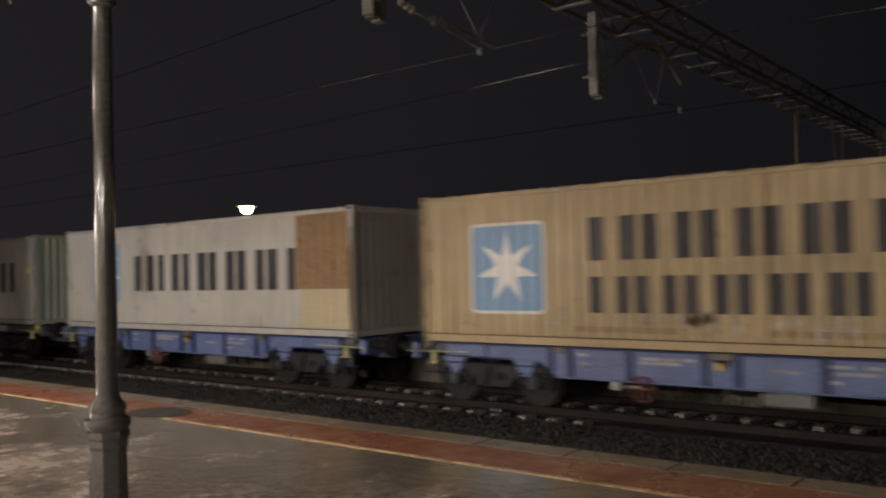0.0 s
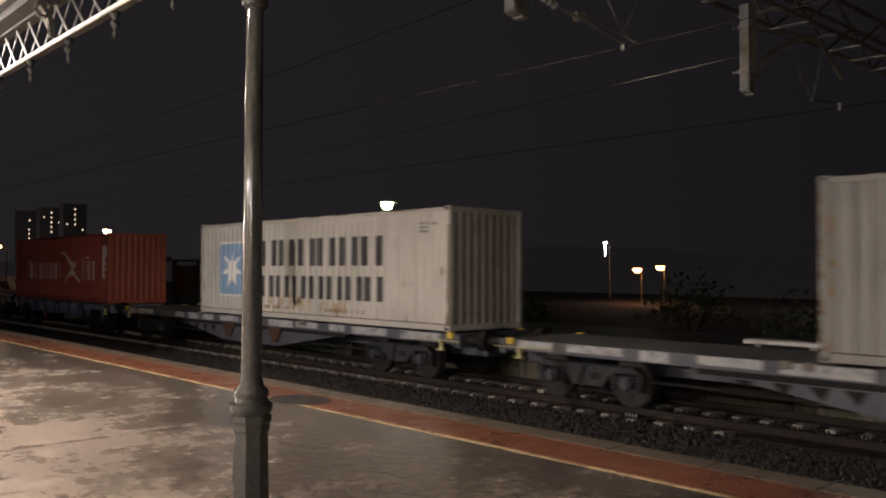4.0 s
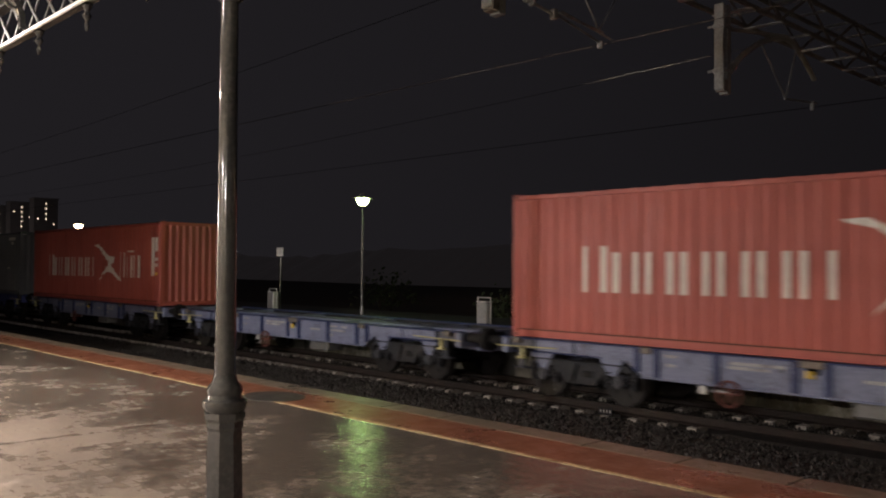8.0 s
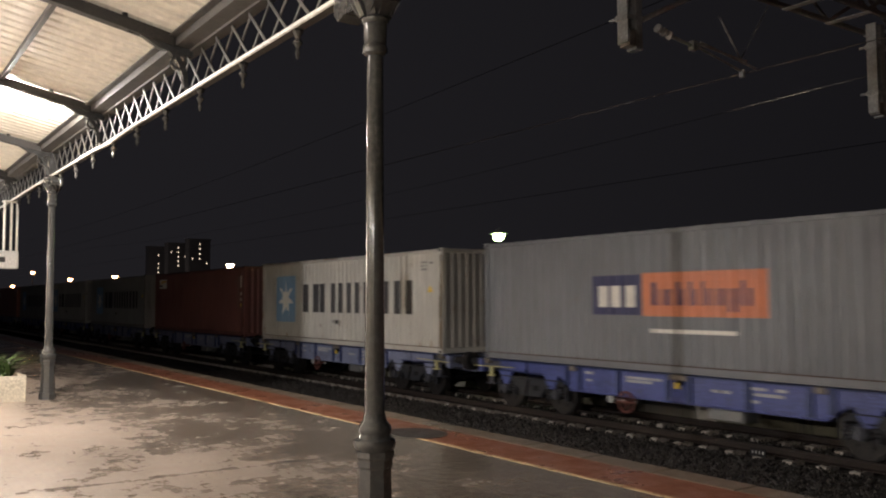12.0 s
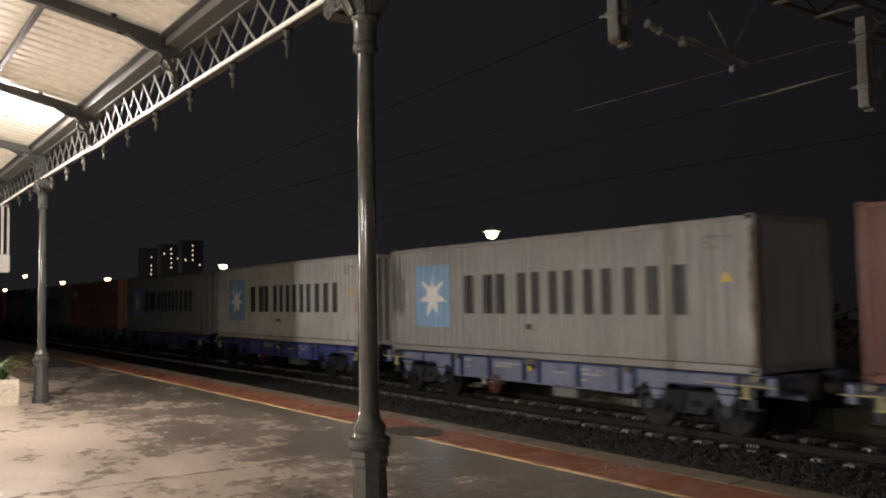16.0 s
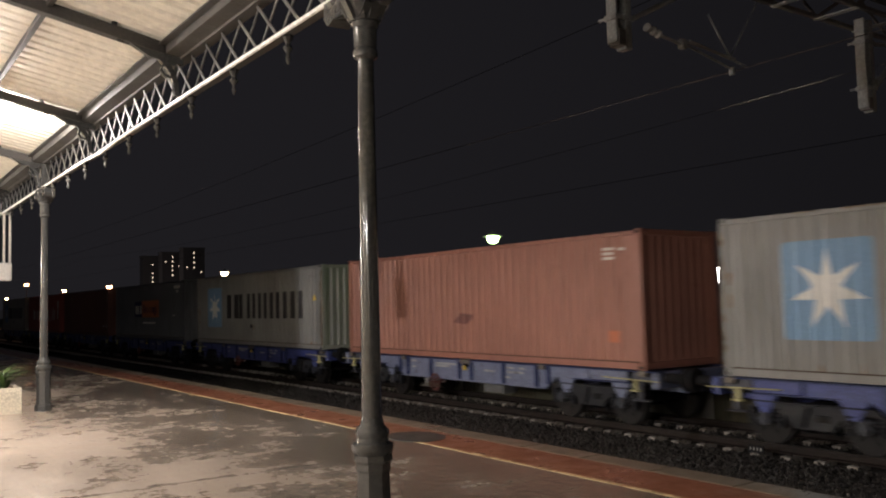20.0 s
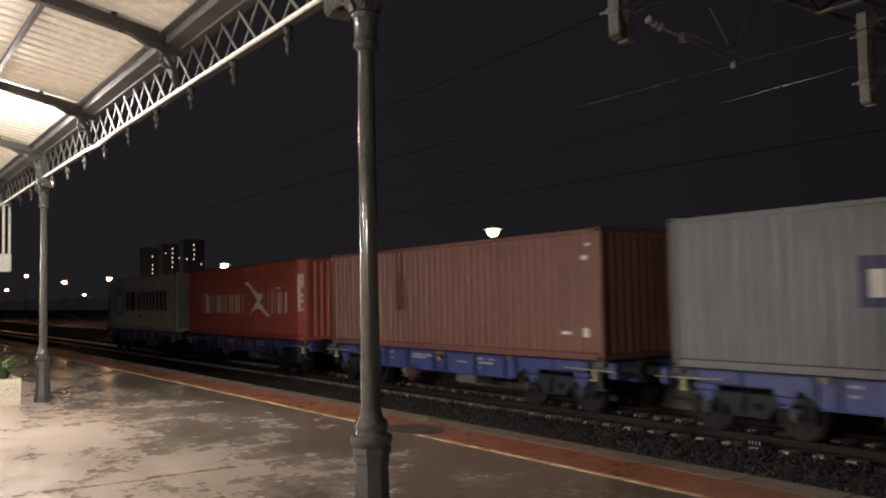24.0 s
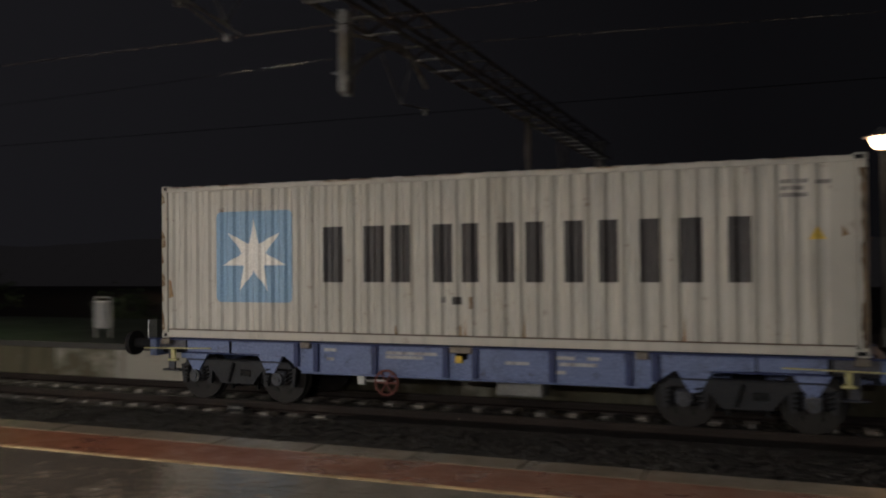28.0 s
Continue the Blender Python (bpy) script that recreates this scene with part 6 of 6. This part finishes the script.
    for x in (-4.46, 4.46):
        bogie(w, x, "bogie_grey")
    buffers(w, half, paint)
    return w


def long_wagon(length):
    """A sixty-foot bogie flat with a truss belly and planks on its deck."""
    half = length / 2
    f = half - 0.62
    paint = "wagon_grey"
    w = thing("long_container_wagon", "long grey bogie flat wagon with a trussed belly and bare deck", "wagon", "wagons of the train")
    for s in (-1, 1):
        y = s * 1.16
        part("side_sill", Geo().slab([(-f, 0.03), (f, 0.03), (f, 0.26), (-f, 0.26)], "y", min(y, y - s * 0.03), max(y, y - s * 0.03)), M["wagon_grey"], w, "grimy side sill")
        belly = [(-5.2, 0.028), (-1.8, -0.50), (1.8, -0.50), (5.2, 0.028)]
        part("belly_plate", Geo().slab(belly, "y", min(y - s * 0.05, y - s * 0.08), max(y - s * 0.05, y - s * 0.08)), M[paint], w, "grey trapezoid belly plate")
        part("belly_flange", Geo().cbox(-1.8, 1.8, min(y - s * 0.16, y + s * 0.02), max(y - s * 0.16, y + s * 0.02), -0.525, -0.50, 0.006), M[paint], w)
        # black sheet on the belly plate, painting the shade below the sill
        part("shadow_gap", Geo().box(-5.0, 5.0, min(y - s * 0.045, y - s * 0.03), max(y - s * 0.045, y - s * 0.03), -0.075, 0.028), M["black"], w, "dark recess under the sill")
        # black triangles paint the dark of truss openings; the plate is uncut
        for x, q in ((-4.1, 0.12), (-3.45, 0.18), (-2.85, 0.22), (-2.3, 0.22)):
            part("truss_opening", Geo().slab([(x - 0.2, -0.10), (x + 0.16, -0.10), (x + 0.02, -0.10 - q)], "y", min(y - s * 0.045, y - s * 0.035), max(y - s * 0.045, y - s * 0.035)), M["black"], w, "black triangle painted as a shaded truss opening")
        for x in (1.55, -1.2):
            part("gusset", Geo().slab([(x - 0.42, 0.02), (x + 0.42, 0.02), (x + 0.10, -0.42), (x - 0.10, -0.42)], "y", min(y - s * 0.04, y + s * 0.02), max(y - s * 0.04, y + s * 0.02)), M["rust"], w, "rusty brown gusset")
        rng = random.Random(int(length * 10))
        x = -f + 0.5
        while x < f - 1.2:
            ln = rng.uniform(0.5, 1.5)
            if rng.random() < 0.75:
                part("sill_plate", Geo().cbox(x, x + ln, min(y, y + s * 0.012), max(y, y + s * 0.012), 0.045 + 0.05 * rng.random(), 0.25, 0.004), M["chalk"], w, "chalky white sill plate")
            x += ln + rng.uniform(0.15, 0.6)
        for x in (-f + 0.3, -f + 6.3, -3.0, 0.0, 3.0, f - 6.3, f - 0.3):
            part("twist_lock", Geo().cbox(x - 0.09, x + 0.09, min(y - s * 0.04, y + s * 0.07), max(y - s * 0.04, y + s * 0.07), 0.15, 0.297, 0.015), M["yellow" if abs(abs(x) - f + 0.3) < 0.01 else "cast"], w)
    part("centre_beam", Geo().cbox(-f, f, -0.3, 0.3, -0.3, 0.22, 0.02), M[paint], w)
    for k in range(13):
        x = -f + 0.7 + (2 * f - 1.4) / 12 * k
        part("cross_beam", Geo().cbox(x - 0.09, x + 0.09, -1.12, 1.12, 0.05, 0.22, 0.01), M[paint], w)
    for k in range(7):
        y = -0.98 + 0.33 * k
        part("deck_plank", Geo().cbox(-f + 0.1, f - 12.3, y - 0.13, y + 0.13, 0.222, 0.262, 0.008), M["wood"], w)
    for x in (-half + 2.9, half - 2.9):
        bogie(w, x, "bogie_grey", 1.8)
    buffers(w, half, paint)
    part("brake_rod", Geo().rod((-half + 4.2, -0.9, -0.35), (half - 4.2, -0.9, -0.35), 0.03, 8), M["black"], w)
    return w


# ---- the train: x of each container's left end at the start, paint, style, wagon paint ----
CONSIST = [
    (-11.05, "sand", style_star_two, "wagon_mid"), (-25.18, "pale", style_patch, "wagon_mid"), (-39.30, "cool", style_star, "long"), (-59.90, "pale", style_star_two, "long"),
    (-80.10, "red", style_bird, "wagon_lilac"), (-94.12, None, None, "wagon_lilac"), (-108.15, "red", style_bird, "wagon_lilac"), (-122.20, "slate", style_panel, "wagon_blue"), (-136.28, "pale", style_star, "wagon_lilac"),
    (-150.35, "maroon", style_label, "wagon_lilac"), (-164.42, "cool", style_star, "wagon_lilac"), (-178.46, "pale", style_star, "wagon_blue"), (-192.52, "cool", style_star, "wagon_blue"), (-206.60, "coral", style_mark, "wagon_lilac"),
    (-220.66, "cool", style_star, "wagon_blue"), (-234.66, "slate", style_panel, "wagon_blue"), (-248.68, "brown", style_plain, "wagon_blue"), (-262.78, "red", style_bird, "wagon_blue"), (-276.90, "pale", style_star, "wagon_mid"),
]
TRAIN = []


def run(t):
    """How far the train has come since the start."""
    return 8.168 * t + 0.04989 * t * t - 0.0000864 * t ** 3


def train():
    protos = {}
    for k, (x, paint, style, under) in enumerate(CONSIST):
        if paint:
            c = container(paint, style)
            TRAIN.append((c, x + LONG / 2, TRACK_FAR, DECK))
        if under == "long":
            right = x + LONG + 0.93
            left = CONSIST[k + 1][0] + LONG + 0.93
            w = long_wagon(right - left - 0.02)
            TRAIN.append((w, (left + right) / 2, TRACK_FAR, 0.0))
        else:
            if under not in protos:
                protos[under] = w = short_wagon(under)
            else:
                w = copy_thing(protos[under], pose(0, 0, 0))
                WHEELSETS.extend(o for o in w.children if o.name.split(".")[0] == "wheelset")
            TRAIN.append((w, x + LONG / 2, TRACK_FAR, 0.0))
    tail = thing("tail_lamp", "small red tail lamp on the last wagon", "lamp")
    part("case", Geo().cbox(-0.08, 0.02, -0.09, 0.09, 0.0, 0.26, 0.02), M["black"], tail)
    part("lens", Geo().rod((-0.10, 0, 0.15), (-0.08, 0, 0.15), 0.06, 12), M["red_glow"], tail)
    plate = thing("tail_plate", "small upright tail plate on the last wagon", "plate")
    part("plate", Geo().cbox(-0.02, 0.02, -0.12, 0.12, 0.0, 0.36, 0.01), M["galv"], plate)
    x = CONSIST[-1][0] + LONG / 2 - 6.45
    TRAIN.append((tail, x, TRACK_FAR + 0.95, 0.27))
    TRAIN.append((plate, x - 0.05, TRACK_FAR - 1.0, 0.27))


def motions():
    for ob, x, y, z in TRAIN:
        walk(ob, [(t, pose(x + run(t), y, z)) for t in range(0, 29)])
    first = WHEELSETS[0]
    walk(first, [(k / 30, pose(0, 0, 0, 0, math.degrees(run(k / 30) / WHEEL_R) % 360, 0)) for k in range(0, 841)])
    for wheel in WHEELSETS[1:]:
        wheel.rotation_mode = "QUATERNION"
        keys = wheel.animation_data_create()
        keys.action = first.animation_data.action
        keys.action_slot = first.animation_data.action_slot


# ---- build ----
ground()
near_platform()
far_platform()
ballast()
trackside_marker()
station_wall()
roof()
for cx in COLUMNS:
    column(cx)
for xa, xb in zip(COLUMNS, COLUMNS[1:]):
    girder(xa, xb)
for k in range(13):
    rafter(COLUMNS[0] + k * BAY)
for x, y, z, w in CANOPY_AND_FILL_LAMPS:
    canopy_lamp(x, y, z)
for x, y, z, w in WALL_AND_FILL_LAMPS:
    wall_lantern(x, y, z)
hanging_sign()
planter()
portal()
cantilever(6.52, 8.41, 4.38, 4.37)
far_cantilever()
overhead_wires()
for x, y, z, w, c, s in FAR_LAMPS:
    platform_lamp(x, y, z, c, s, "greenish-white" if c[1] > 0.9 else "warm")
litter_bin(-16.38, 17.5)
litter_bin(-27.1, 17.5)
far_bench(-8.35)
far_bench(-33.9)
small_sign(-27.0, 17.75)
platform_post(-2.65, 17.5)
waiting_shelter(-38.2, 17.8)
far_hillside()
for k, (x, y, r) in enumerate(((-12, 26, 1.5), (-9, 27.5, 1.2), (-4, 26.5, 1.6), (-17, 28, 1.9), (1, 27, 1.4), (-24, 27, 1.3), (6, 28, 2.0), (-33, 28, 1.8), (-6.5, 30, 2.2), (12, 27, 1.7))):
    bush(x, y, r, k)
street_lamp(-41.1, 60.0, 1.9, "orange_glow", "distant orange sodium street lamp", 2.0)
street_lamp(-38.9, 60.0, 2.1, "orange_glow", "distant orange sodium street lamp", 2.0)
street_lamp(-44.8, 60.6, 4.2, "white_glow", "distant white street lamp with a glowing tube", 0.9, 1.2)
street_lamp(-24.5, 60.6, 3.2, "white_glow", "distant white street lamp")
for k, (x, floors, lit, low) in enumerate(((-611, 13, 1, 7), (-567, 13, 1, 8), (-525, 13, 1, 8))):
    tower_block(x, 180, 7.5, 13.5, floors, k, lit, low)
street_lamp(-89.8, 24.6, 3.9, "orange_glow", "small warm street lamp beyond the far platform")
street_lamp(-108.4, 24.6, 2.9, "white_glow", "small white street lamp beyond the far platform")
street_lamp(-96.0, 30.6, 1.45, "white_glow", "low white lamp beside the parked vans")
for x in (-98.0, -103.6, -113.5):
    parked_van(x, 30.0, 3)
for k, (x, y) in enumerate(((-132, 27.5), (-121, 28), (-114, 27.6), (-106, 28))):
    parked_car(x, y, 4 * k)
train()
track("track_far", TRACK_FAR, -46.0, 14.0)
track("track_near", TRACK_NEAR, -20.0, 10.0)
motions()
